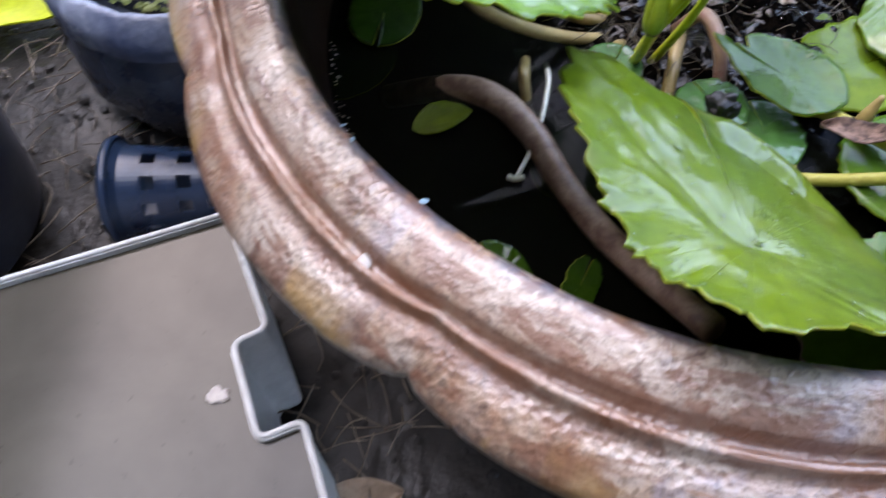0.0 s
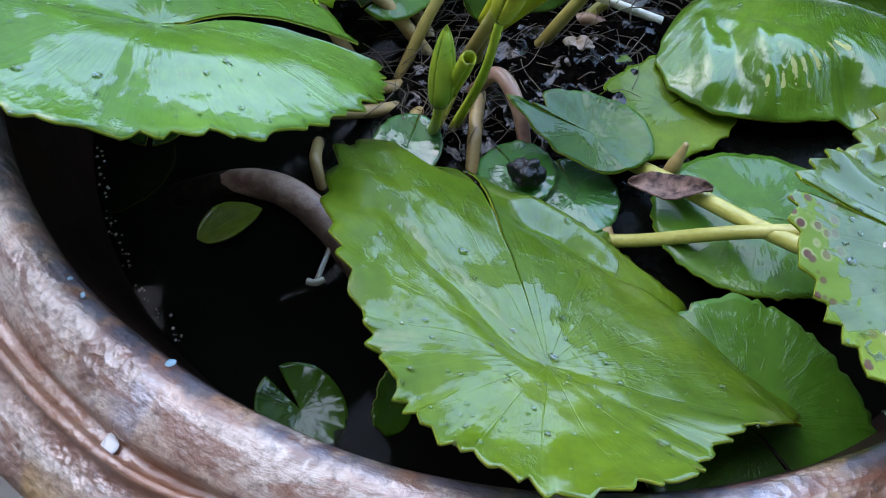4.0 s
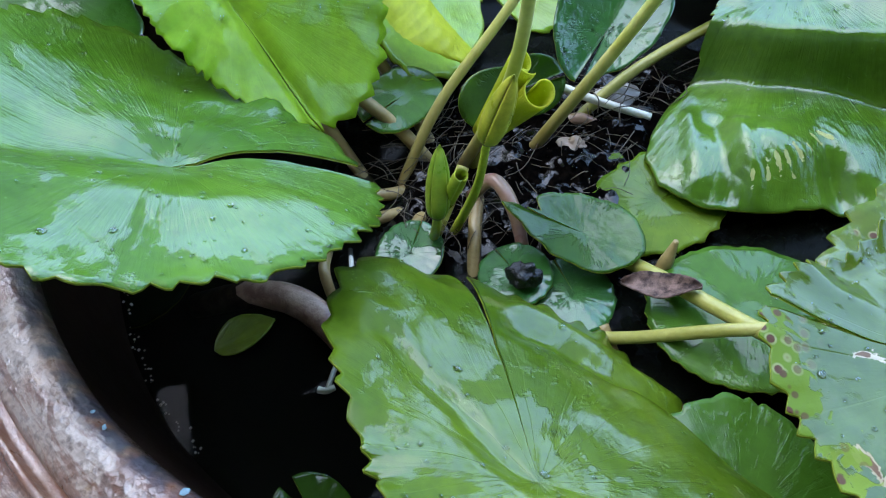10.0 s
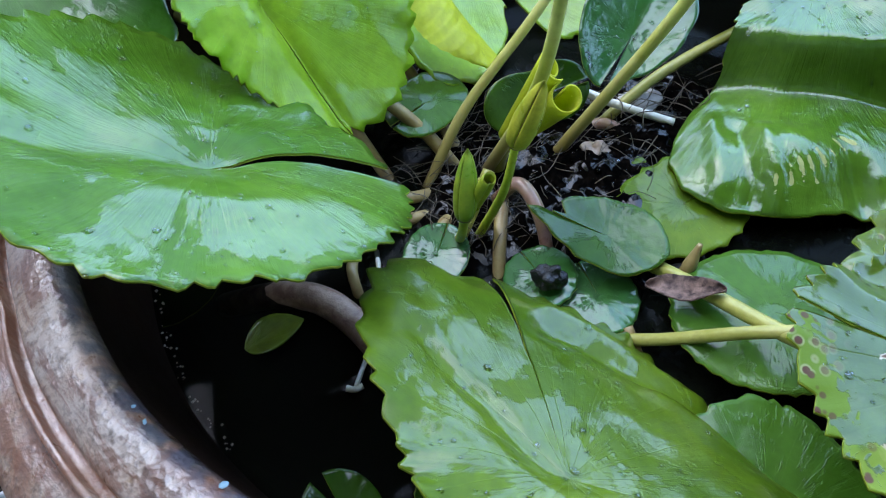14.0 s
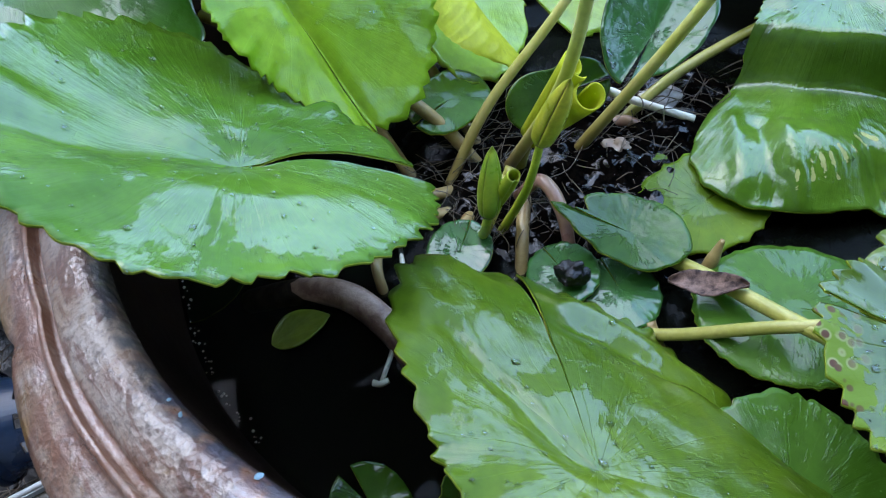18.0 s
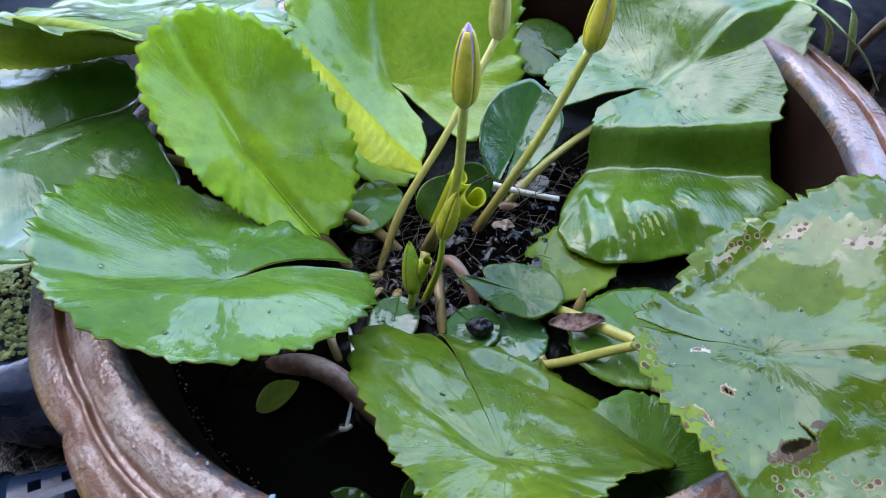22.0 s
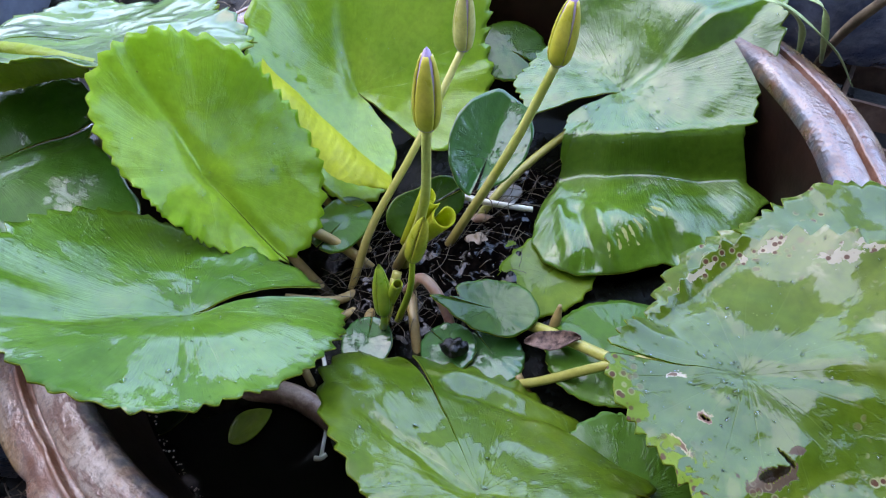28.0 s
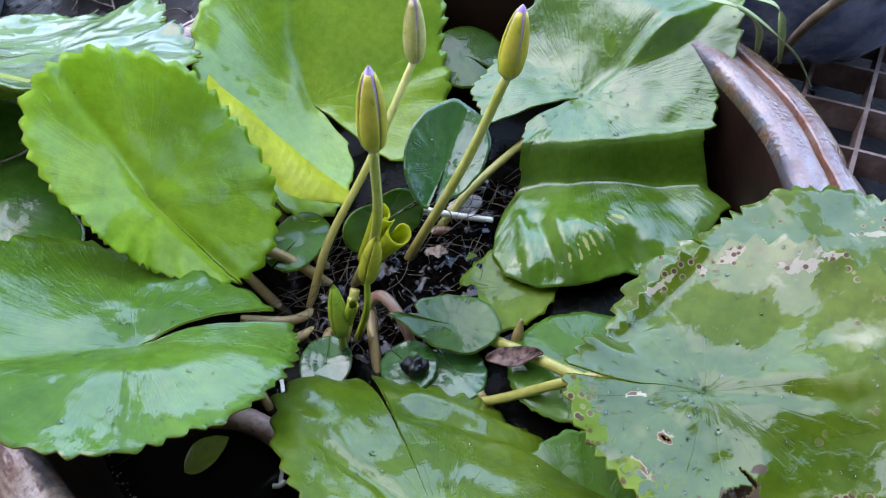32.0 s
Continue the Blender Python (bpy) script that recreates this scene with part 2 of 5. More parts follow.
LEAF_EATEN = leaf_mat("leaf_eaten", (0.052, 0.104, 0.005), (0.104, 0.158, 0.010), wet=-0.01, spots=0.5, seed=5.0, gloss=0.68, relief=0.4, streaks=0.12, scars=(
    (-0.050, -0.064, 0.010, 0.0045, 0.1, (0.40, 0.35, 0.26)), (-0.014, -0.074, 0.011, 0.0032, 0.35, (0.40, 0.34, 0.25)), (0.018, -0.060, 0.008, 0.002, 0.7, (0.40, 0.36, 0.24)),
    (0.019, 0.026, 0.0052, 0.0026, -0.5, (0.42, 0.34, 0.22)), (0.019, 0.0265, 0.0042, 0.0018, -0.5, (0.16, 0.07, 0.045)),
    (0.029, 0.043, 0.0068, 0.0022, -0.9, (0.42, 0.34, 0.20)), (0.029, 0.043, 0.004, 0.0013, -0.9, (0.13, 0.06, 0.03)),
    (0.033, 0.006, 0.005, 0.002, 0.3, (0.56, 0.50, 0.38)), (0.033, 0.006, 0.0028, 0.001, 0.3, (0.12, 0.06, 0.03)),
    (0.036, 0.056, 0.016, 0.012, 0.6, (0.16, 0.235, 0.018)), (0.055, 0.026, 0.009, 0.020, 0.25, (0.12, 0.20, 0.014)), (-0.007, 0.050, 0.011, 0.0045, 0.55, (0.10, 0.055, 0.040)), (-0.020, 0.036, 0.003, 0.0016, 0.2, (0.10, 0.06, 0.045))))
LEAF_DRIED = leaf_mat("leaf_dried_margin", (0.044, 0.125, 0.010), (0.085, 0.190, 0.020), seed=13.0, veins=0.2, gloss=0.45, wet=0.02, streaks=0.2)
LEAF_WORN = leaf_mat("leaf_worn", (0.06, 0.135, 0.006), (0.15, 0.235, 0.012), spots=0.8, seed=6.0, gloss=0.35, wet=-0.08)
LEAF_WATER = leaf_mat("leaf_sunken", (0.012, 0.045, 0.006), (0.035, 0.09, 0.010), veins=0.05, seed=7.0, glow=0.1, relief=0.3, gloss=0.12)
LEAF_PAD = leaf_mat("small_pad", (0.018, 0.066, 0.004), (0.046, 0.115, 0.008), veins=0.05, seed=11.0, glow=0.15, relief=0.8, gloss=0.4, wet=-0.04, streaks=0.1)
UNDER = leaf_mat("leaf_underside", (0.28, 0.38, 0.035), (0.44, 0.50, 0.06), veins=0.8, seed=8.0, glow=0.5, gloss=0.2)
STEM = plain_mat("stem_green", (0.25, 0.24, 0.04), (0.36, 0.33, 0.085), 60, (0.3, 0.45), 0.0003)
STEM_BROWN = plain_mat("stem_brown", (0.22, 0.15, 0.055), (0.33, 0.24, 0.09), 60, (0.3, 0.5), 0.0003)
STEM_PINK = plain_mat("stem_pink", (0.26, 0.135, 0.115), (0.26, 0.18, 0.085), 45, (0.25, 0.4), 0.0003)
TUBE = plain_mat("old_petiole", (0.17, 0.085, 0.055), (0.42, 0.28, 0.20), 130, (0.3, 0.5), 0.0006)
SEPAL = plain_mat("sepal", (0.42, 0.39, 0.03), (0.62, 0.52, 0.07), 55, (0.25, 0.4), 0.0003)
SEAM = plain_mat("bud_seam", (0.10, 0.045, 0.05), (0.20, 0.12, 0.07), 60, (0.4, 0.5), 0.0002)
SEPAL_CREAM = plain_mat("sepal_cream", (0.52, 0.48, 0.14), (0.70, 0.62, 0.26), 70, (0.25, 0.4), 0.0003)
SEPAL_OLIVE = plain_mat("sepal_olive", (0.27, 0.28, 0.02), (0.50, 0.44, 0.04), 70, (0.25, 0.4), 0.0003)
SEPAL_GREEN = plain_mat("sepal_green", (0.14, 0.26, 0.02), (0.30, 0.36, 0.03), 55, (0.25, 0.4), 0.0003)
LEAF_HEART = leaf_mat("heart_pad", (0.018, 0.085, 0.016), (0.040, 0.14, 0.026), veins=0.1, seed=12.0, glow=0.1, relief=0.9, gloss=0.75, wet=0.03, streaks=0.1)
PETAL = plain_mat("petal", (0.42, 0.24, 0.58), (0.74, 0.64, 0.76), 70, (0.4, 0.5), 0.0002)
DROP, drop_tree, drop_shader = base_mat("rain_drop")
drop_shader.inputs["Base Color"].default_value = (0.95, 0.97, 0.97, 1)
drop_shader.inputs["Roughness"].default_value = 0.02
drop_shader.inputs["IOR"].default_value = 1.33
drop_shader.inputs["Transmission Weight"].default_value = 1.0
CORD = plain_mat("white_stalk", (0.62, 0.60, 0.48), (0.75, 0.73, 0.62), 60, (0.35, 0.5), 0.0003)
ROOT = plain_mat("root", (0.03, 0.02, 0.011), (0.10, 0.075, 0.042), 80, (0.5, 0.7), 0.0003)


def mud_material():
    """Black peat with pools and wet crusts that mirror the sky."""
    m, nt, b = base_mat("wet_mud")
    vec = coords(nt)
    n1, n2 = noise_node(nt, vec, 70, 6, 0.6, 0.65), noise_node(nt, vec, 260, 5, 0.3)
    # black peat, set darker still: shade under the pads is in this colour
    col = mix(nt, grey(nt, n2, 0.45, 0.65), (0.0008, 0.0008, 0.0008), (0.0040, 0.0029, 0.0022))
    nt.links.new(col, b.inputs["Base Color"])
    wet = grey(nt, noise_node(nt, vec, 95, 5, 0.8), 0.54, 0.58)
    nt.links.new(grey(nt, wet, 0, 1, 0.55, 0.04), b.inputs["Roughness"])
    nt.links.new(grey(nt, wet, 0, 1, 0.0, 0.4), b.inputs["Specular IOR Level"])
    bump(nt, b, maths(nt, "ADD", n1, maths(nt, "MULTIPLY", n2, 0.25)), 0.8, 0.0015)
    return m


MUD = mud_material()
SOIL = plain_mat("wet_soil", (0.004, 0.003, 0.0022), (0.014, 0.010, 0.007), 14, (0.2, 0.7), 0.006, spec=0.35)
BLACK = plain_mat("black_plastic", (0.016, 0.021, 0.034), (0.035, 0.043, 0.062), 20, (0.25, 0.45), 0.0008)
BLUE = plain_mat("net_cup_plastic", (0.008, 0.022, 0.055), (0.014, 0.035, 0.075), 30, (0.22, 0.38), 0.0003)
BAG = plain_mat("bag_plastic", (0.08, 0.11, 0.19), (0.30, 0.35, 0.45), 22, (0.14, 0.35), 0.006)
BAG_DARK = plain_mat("bag_plastic_dark", (0.020, 0.030, 0.052), (0.075, 0.095, 0.135), 26, (0.18, 0.4), 0.004)
GREYBLUE = plain_mat("grey_plastic", (0.16, 0.19, 0.25), (0.24, 0.27, 0.33), 12, (0.3, 0.5), 0.0006)
WHITE = plain_mat("white_plastic", (0.42, 0.43, 0.42), (0.55, 0.56, 0.55), 14, (0.25, 0.4), 0.0003)
CRATE = plain_mat("crate_plastic", (0.11, 0.065, 0.045), (0.26, 0.19, 0.16), 35, (0.5, 0.75), 0.0012)
DRY = plain_mat("dry_leaf", (0.20, 0.13, 0.08), (0.36, 0.27, 0.19), 50, (0.4, 0.6), 0.001)
DEAD = plain_mat("dead_leaf", (0.020, 0.010, 0.008), (0.20, 0.125, 0.095), 240, (0.6, 0.8), 0.001, spec=0.15)
TWIG = plain_mat("twig", (0.06, 0.042, 0.03), (0.22, 0.17, 0.12), 60, (0.5, 0.8), 0.0005)
GRASS = plain_mat("grass_blade", (0.22, 0.33, 0.12), (0.36, 0.46, 0.20), 40, (0.3, 0.5), 0.0003)
AZOLLA = plain_mat("floating_fern", (0.08, 0.13, 0.02), (0.20, 0.24, 0.06), 90, (0.5, 0.7), 0.0015)
STONE = plain_mat("pale_stone", (0.34, 0.30, 0.27), (0.52, 0.48, 0.44), 50, (0.4, 0.6), 0.0008)


def pot_material():
    m, nt, b = base_mat("brown_glaze")
    vec = coords(nt)
    flat = add(nt, "ShaderNodeMapping")
    flat.inputs["Scale"].default_value = (1, 1, 0.6)
    nt.links.new(vec, flat.inputs["Vector"])
    v = flat.outputs["Vector"]
    n1, n2, n3 = noise_node(nt, v, 20, 6, 0.8), noise_node(nt, v, 75, 6, 0.3), noise_node(nt, v, 330, 4)
    sep = nt.nodes.new("ShaderNodeSeparateXYZ")
    nt.links.new(vec, sep.inputs[0])
    rad = maths(nt, "SQRT", maths(nt, "ADD", maths(nt, "MULTIPLY", sep.outputs[0], sep.outputs[0]), maths(nt, "MULTIPLY", sep.outputs[1], sep.outputs[1])))
    col = ramp(nt, n1, [(0.30, (0.13, 0.050, 0.024)), (0.41, (0.24, 0.125, 0.075)), (0.49, (0.31, 0.215, 0.150)), (0.60, (0.38, 0.310, 0.255)), (0.73, (0.50, 0.43, 0.36))])
    wash = maths(nt, "MULTIPLY", grey(nt, maths(nt, "ABSOLUTE", maths(nt, "SUBTRACT", rad, 0.2435)), 0.004, 0.012, 1.0, 0.0), grey(nt, noise_node(nt, v, 34, 5, 0.5), 0.40, 0.60))
    # dark brown grows towards +x; pale wash and streaks grow towards -x
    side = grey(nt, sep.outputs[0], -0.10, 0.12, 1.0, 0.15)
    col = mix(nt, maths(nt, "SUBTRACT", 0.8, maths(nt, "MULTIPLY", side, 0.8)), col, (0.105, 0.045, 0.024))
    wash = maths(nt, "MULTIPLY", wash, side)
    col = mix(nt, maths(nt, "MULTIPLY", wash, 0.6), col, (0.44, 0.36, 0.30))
    rust = maths(nt, "MULTIPLY", grey(nt, maths(nt, "ABSOLUTE", maths(nt, "SUBTRACT", rad, 0.2660)), 0.002, 0.007, 1.0, 0.0), grey(nt, noise_node(nt, v, 30, 4, 0.5), 0.35, 0.52))
    col = mix(nt, maths(nt, "MULTIPLY", rust, 0.85), col, (0.15, 0.055, 0.026))
    col = mix(nt, grey(nt, n2, 0.45, 0.70, 0.0, 0.5), col, (0.29, 0.22, 0.175))
    col = mix(nt, grey(nt, noise_node(nt, v, 42, 5, 1.0), 0.57, 0.64, 0.0, 0.75), col, (0.10, 0.038, 0.020))
    col = mix(nt, grey(nt, noise_node(nt, v, 26, 4, 0.6), 0.58, 0.66, 0.0, 0.6), col, (0.20, 0.18, 0.215))
    col = mix(nt, grey(nt, noise_node(nt, v, 50, 4, 0.4), 0.64, 0.70, 0.0, 0.6), col, (0.24, 0.13, 0.035))
    col = mix(nt, grey(nt, n3, 0.48, 0.70, 0.0, 0.7), col, (0.055, 0.030, 0.022))
    turn = maths(nt, "ARCTAN2", sep.outputs[1], sep.outputs[0])
    line = nt.nodes.new("ShaderNodeCombineXYZ")
    nt.links.new(maths(nt, "MULTIPLY", turn, 5.0), line.inputs[0])
    nt.links.new(maths(nt, "MULTIPLY", rad, 75), line.inputs[1])
    nt.links.new(maths(nt, "MULTIPLY", sep.outputs[2], 60), line.inputs[2])
    streak = noise_node(nt, line.outputs[0], 1.6, 7, 0.5, 0.65)
    col = mix(nt, grey(nt, streak, 0.49, 0.57, 0.0, 0.75), col, (0.15, 0.058, 0.030))
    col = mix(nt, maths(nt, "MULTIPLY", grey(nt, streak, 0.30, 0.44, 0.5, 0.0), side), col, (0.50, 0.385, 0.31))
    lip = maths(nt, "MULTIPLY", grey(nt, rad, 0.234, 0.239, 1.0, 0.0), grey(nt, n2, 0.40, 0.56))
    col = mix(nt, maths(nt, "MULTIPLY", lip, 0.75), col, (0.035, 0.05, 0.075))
    # near-black wherever the radius is less than the inner lip's
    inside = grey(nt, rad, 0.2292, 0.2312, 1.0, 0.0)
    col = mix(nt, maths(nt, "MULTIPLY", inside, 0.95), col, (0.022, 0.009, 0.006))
    groove = maths(nt, "MULTIPLY", grey(nt, maths(nt, "ABSOLUTE", maths(nt, "SUBTRACT", rad, 0.2595)), 0.0035, 0.0065, 1.0, 0.0), grey(nt, noise_node(nt, v, 40, 4, 0.5), 0.36, 0.50))
    col = mix(nt, maths(nt, "MULTIPLY", groove, 0.8), col, (0.20, 0.085, 0.045))
    ochre = maths(nt, "MULTIPLY", grey(nt, rad, 0.272, 0.282), grey(nt, noise_node(nt, v, 24, 4, 0.5), 0.46, 0.56))
    col = mix(nt, maths(nt, "MULTIPLY", ochre, 0.75), col, (0.34, 0.20, 0.06))
    nt.links.new(col, b.inputs["Base Color"])
    nt.links.new(grey(nt, n2, 0.3, 0.7, 0.22, 0.5), b.inputs["Roughness"])
    nt.links.new(grey(nt, noise_node(nt, v, 24, 4, 0.6), 0.40, 0.52, 0.15, 1.0), b.inputs["Coat Weight"])
    b.inputs["Coat Roughness"].default_value = 0.05
    b.inputs["Coat IOR"].default_value = 1.6
    h = maths(nt, "ADD", maths(nt, "ADD", maths(nt, "MULTIPLY", n2, 0.45), maths(nt, "MULTIPLY", n3, 0.30)), maths(nt, "MULTIPLY", streak, 0.35))
    crust = maths(nt, "MULTIPLY", noise_node(nt, line.outputs[0], 5.0, 4, 1.2, 0.6), grey(nt, noise_node(nt, v, 30, 3, 0.4), 0.42, 0.55, 0.15, 1.0))
    h = maths(nt, "ADD", h, maths(nt, "MULTIPLY", crust, 0.16))
    cells = add(nt, "ShaderNodeTexVoronoi", Scale=330.0)
    nt.links.new(v, cells.inputs["Vector"])
    crazed = maths(nt, "MULTIPLY", cells.outputs["Distance"], grey(nt, noise_node(nt, v, 22, 3, 0.4), 0.46, 0.54))
    h = maths(nt, "ADD", h, maths(nt, "MULTIPLY", crazed, 0.32))
    bump(nt, b, maths(nt, "ADD", h, maths(nt, "MULTIPLY", n1, 0.3)), 0.9, 0.0020)
    return m


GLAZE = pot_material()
# inside wall: near-black brown, far darker than the rim
GLAZE_INSIDE = plain_mat("inner_glaze", (0.006, 0.003, 0.002), (0.024, 0.010, 0.006), 14, (0.4, 0.6), 0.0012, spec=0.12)


def water_material(name, tint, alpha, wave, spec=0.5):
    m, nt, b = base_mat(name)
    vec = coords(nt)
    b.inputs["Base Color"].default_value = (*tint, 1)
    b.inputs["Roughness"].default_value = 0.03
    b.inputs["IOR"].default_value = 1.33
    b.inputs["Alpha"].default_value = alpha
    b.inputs["Specular IOR Level"].default_value = spec
    bump(nt, b, noise_node(nt, vec, 25, 2), 0.3, wave)
    return m


WATER = water_material("dark_water", (0.003, 0.004, 0.003), 0.8, 0.0008, 0.06)
MURKY = water_material("murky_water", (0.066, 0.061, 0.044), 1.0, 0.0003)
murk = MURKY.node_tree
murk_noise = noise_node(murk, coords(murk), 9, 6, 0.5)
murk_col = mix(murk, grey(murk, murk_noise, 0.35, 0.7), (0.038, 0.034, 0.025), (0.078, 0.070, 0.052))
murk_speck = grey(murk, noise_node(murk, coords(murk), 260, 2), 0.70, 0.74, 0.0, 0.8)
murk.links.new(mix(murk, murk_speck, murk_col, (0.03, 0.028, 0.02)), murk.nodes["Principled BSDF"].inputs["Base Color"])
MURKY.node_tree.nodes["Principled BSDF"].inputs["Roughness"].default_value = 0.16


# ---------------------------------------------------------------- mesh helpers
def make(name, verts, faces, mat, parent=None, label="", smooth=True, mats=None, index=None):
    me = bpy.data.meshes.new(name)
    me.from_pydata([tuple(v) for v in verts], [], faces)
    for m in mats or [mat]:
        me.materials.append(m)
    if index:
        me.polygons.foreach_set("material_index", index)
    if smooth:
        me.polygons.foreach_set("use_smooth", [True] * len(me.polygons))
    me.update()
    ob = new(name, me)
    if parent:
        ob.parent = parent
    if label:
        tagged(ob, label)
    return ob


def empty(name, label, category, loc=(0, 0, 0), group="", kind=""):
    ob = new(name)
    ob.location = loc
    return tagged(ob, label, category, group, kind)


def lathe(profile, steps, ripple=None, close=False):
    """Verts and faces of a turned form. profile: (radius, height) pairs; ripple(angle, k, r, z) may move a ring's point."""
    verts, faces = [], []
    n = len(profile)
    for j in range(steps):
        a = 2 * math.pi * j / steps
        for k, (r, z) in enumerate(profile):
            rr, zz = ripple(a, k, r, z) if ripple else (r, z)
            verts.append((rr * math.cos(a), rr * math.sin(a), zz))
    for j in range(steps):
        for k in range(n - 1 if not close else n):
            k2 = (k + 1) % n
            a, b2 = j * n, ((j + 1) % steps) * n
            faces.append((a + k, b2 + k, b2 + k2, a + k2))
    return verts, faces


def spline(points, steps):
    """A smooth line through a few points."""
    p = [Vector(q) for q in points]
    p = [2 * p[0] - p[1]] + p + [2 * p[-1] - p[-2]]
    out = []
    for i in range(1, len(p) - 2):
        for s in range(steps):
            t = s / steps
            a, b2, c, d = p[i - 1], p[i], p[i + 1], p[i + 2]
            out.append(0.5 * (2 * b2 + (c - a) * t + (2 * a - 5 * b2 + 4 * c - d) * t * t + (3 * b2 - a - 3 * c + d) * t ** 3))
    out.append(p[-2])
    return out


def tube_geo(points, radii, steps=8, sides=10, wobble=0.04):
    line = spline(points, steps) if steps > 1 else [Vector(q) for q in points]
    n = len(line)
    verts, faces = [], []
    side = Vector((0.3, 0.9, 0.2))
    for i, c in enumerate(line):
        d = (line[min(i + 1, n - 1)] - line[max(i - 1, 0)]).normalized()
        x = (side - d * side.dot(d)).normalized()
        y = d.cross(x)
        f = i / max(1, n - 1) * (len(radii) - 1)
        k = min(int(f), len(radii) - 2) if len(radii) > 1 else 0
        r = radii[k] + (radii[min(k + 1, len(radii) - 1)] - radii[k]) * (f - k)
        for j in range(sides):
            a = 2 * math.pi * j / sides
            w = 1 + wobble * noise.noise(c * 90 + Vector((j * 0.7, 0, 0)))
            verts.append(c + (x * math.cos(a) + y * math.sin(a)) * r * w)
    for i in range(n - 1):
        for j in range(sides):
            j2 = (j + 1) % sides
            faces.append((i * sides + j, i * sides + j2, (i + 1) * sides + j2, (i + 1) * sides + j))
    faces.append(tuple(range(sides))[::-1])
    faces.append(tuple((n - 1) * sides + j for j in range(sides)))
    return verts, faces


def tube(name, points, radii, mat, parent=None, label="", steps=8, sides=10):
    v, f = tube_geo(points, radii, steps, sides)
    return make(name, v, f, mat, parent, label)


def joined(parts):
    verts, faces = [], []
    for v, f in parts:
        o = len(verts)
        verts += v
        faces += [tuple(i + o for i in face) for face in f]
    return verts, faces


# ---------------------------------------------------------------- leaves
def margin(th, size, shape):
    """How far the margin is from the petiole: from waves round the leaf, or from (degrees, metres) marks round it."""
    if not isinstance(shape[0], tuple):
        return size * (1 + sum(shape[2 * k] * math.cos((k + 1) * th) + shape[2 * k + 1] * math.sin((k + 1) * th) for k in range(4)))
    a = math.degrees(th) % 360
    marks = [(shape[-1][0] - 360, shape[-1][1])] + list(shape) + [(shape[0][0] + 360, shape[0][1])]
    for (a0, r0), (a1, r1) in zip(marks, marks[1:]):
        if a0 <= a <= a1:
            f = (a - a0) / (a1 - a0)
            return r0 + (r1 - r0) * (0.5 * f + 0.5 * f * f * (3 - 2 * f))
    return size


def leaf_point(th, s, size, shape, bend, teeth=(0, 0.0), ruffle=0.0, seed=0.0, folds=(), hinges=(), combs=(), frill=None, form=None, dimple=1.0):
    """A place on a leaf, flat from its petiole: th from the slit, s from the petiole (0) to the margin (1)."""
    r = margin(th, size, shape)
    if teeth[0]:
        n, amp = teeth[:2]
        ph = th * n / (2 * math.pi) + 0.9 * noise.noise(Vector((th * 3, seed, 0)))
        saw = ph % 1.0
        tooth = (saw / 0.7 if saw < 0.7 else (1 - saw) / 0.3)
        if len(teeth) > 2 and teeth[2] < math.degrees(th) % 360 < teeth[3]:
            amp *= 0.15
        r *= 1 + amp * (tooth - 0.5) * s ** 10 * (0.75 + 0.7 * noise.noise(Vector((th * 5, seed, 3))))
    r *= s
    u, v = r * math.cos(th), r * math.sin(th)
    a, b2 = u / 0.1, v / 0.1
    h = form(u, v, s) if form else 0.1 * (bend[0] * a * a + bend[1] * a * b2 + bend[2] * b2 * b2 + bend[3] * a ** 3 + bend[4] * a * a * b2 + bend[5] * a * b2 * b2 + bend[6] * b2 ** 3)
    k = size / 0.09
    h += 0.0036 * k * noise.noise(Vector((u * 24, v * 24, seed))) * min(1, s * 2)
    h += 0.0010 * k * noise.noise(Vector((u * 75, v * 75, seed)))
    h += ruffle * s ** 5 * noise.noise(Vector((math.cos(th) * 4.5, math.sin(th) * 4.5, seed + 7)))
    h += 0.00015 * k * math.cos(17 * th) * s * (1 - 0.5 * s)
    h -= dimple * 0.021 * size * math.exp(-((s / 0.18) ** 2))
    for u0, v0, u1, v1, high, width in folds:
        du, dv = u1 - u0, v1 - v0
        long = math.hypot(du, dv)
        p = ((u - u0) * du + (v - v0) * dv) / long
        q = ((u - u0) * dv - (v - v0) * du) / long + 0.003 * noise.noise(Vector((u * 30, v * 30, seed)))
        over = max(0.0, -p, p - long) / width
        h += high * math.exp(-(q / width) ** 2 - 0.5 * over * over)
    for turn, steep, width in hinges:
        q = v * math.cos(turn) - u * math.sin(turn)
        h += steep * 0.5 * (q + math.sqrt(q * q + width * width) - width)
    for u0, v0, u1, v1, high, width, pitch in combs:
        du, dv = u1 - u0, v1 - v0
        long = math.hypot(du, dv)
        p = ((u - u0) * du + (v - v0) * dv) / long
        q = ((u - u0) * dv - (v - v0) * du) / long
        over = max(0.0, -p, p - long) / width
        h += high * math.sin(2 * math.pi * (p + 0.35 * abs(q)) / pitch + 2.5 * noise.noise(Vector((u * 50, v * 50, seed)))) * math.exp(-(q / width) ** 2 - over * over)
    if frill:
        amp, count, a0, a1 = frill
        a = math.degrees(th) % 360
        if a0 < a < a1:
            h += amp * s ** 16 * math.sin(count * th + 3 * noise.noise(Vector((th * 4, seed, 1)))) * min(1, (a - a0) / 12, (a1 - a) / 12)
    return Vector((u, v, h))


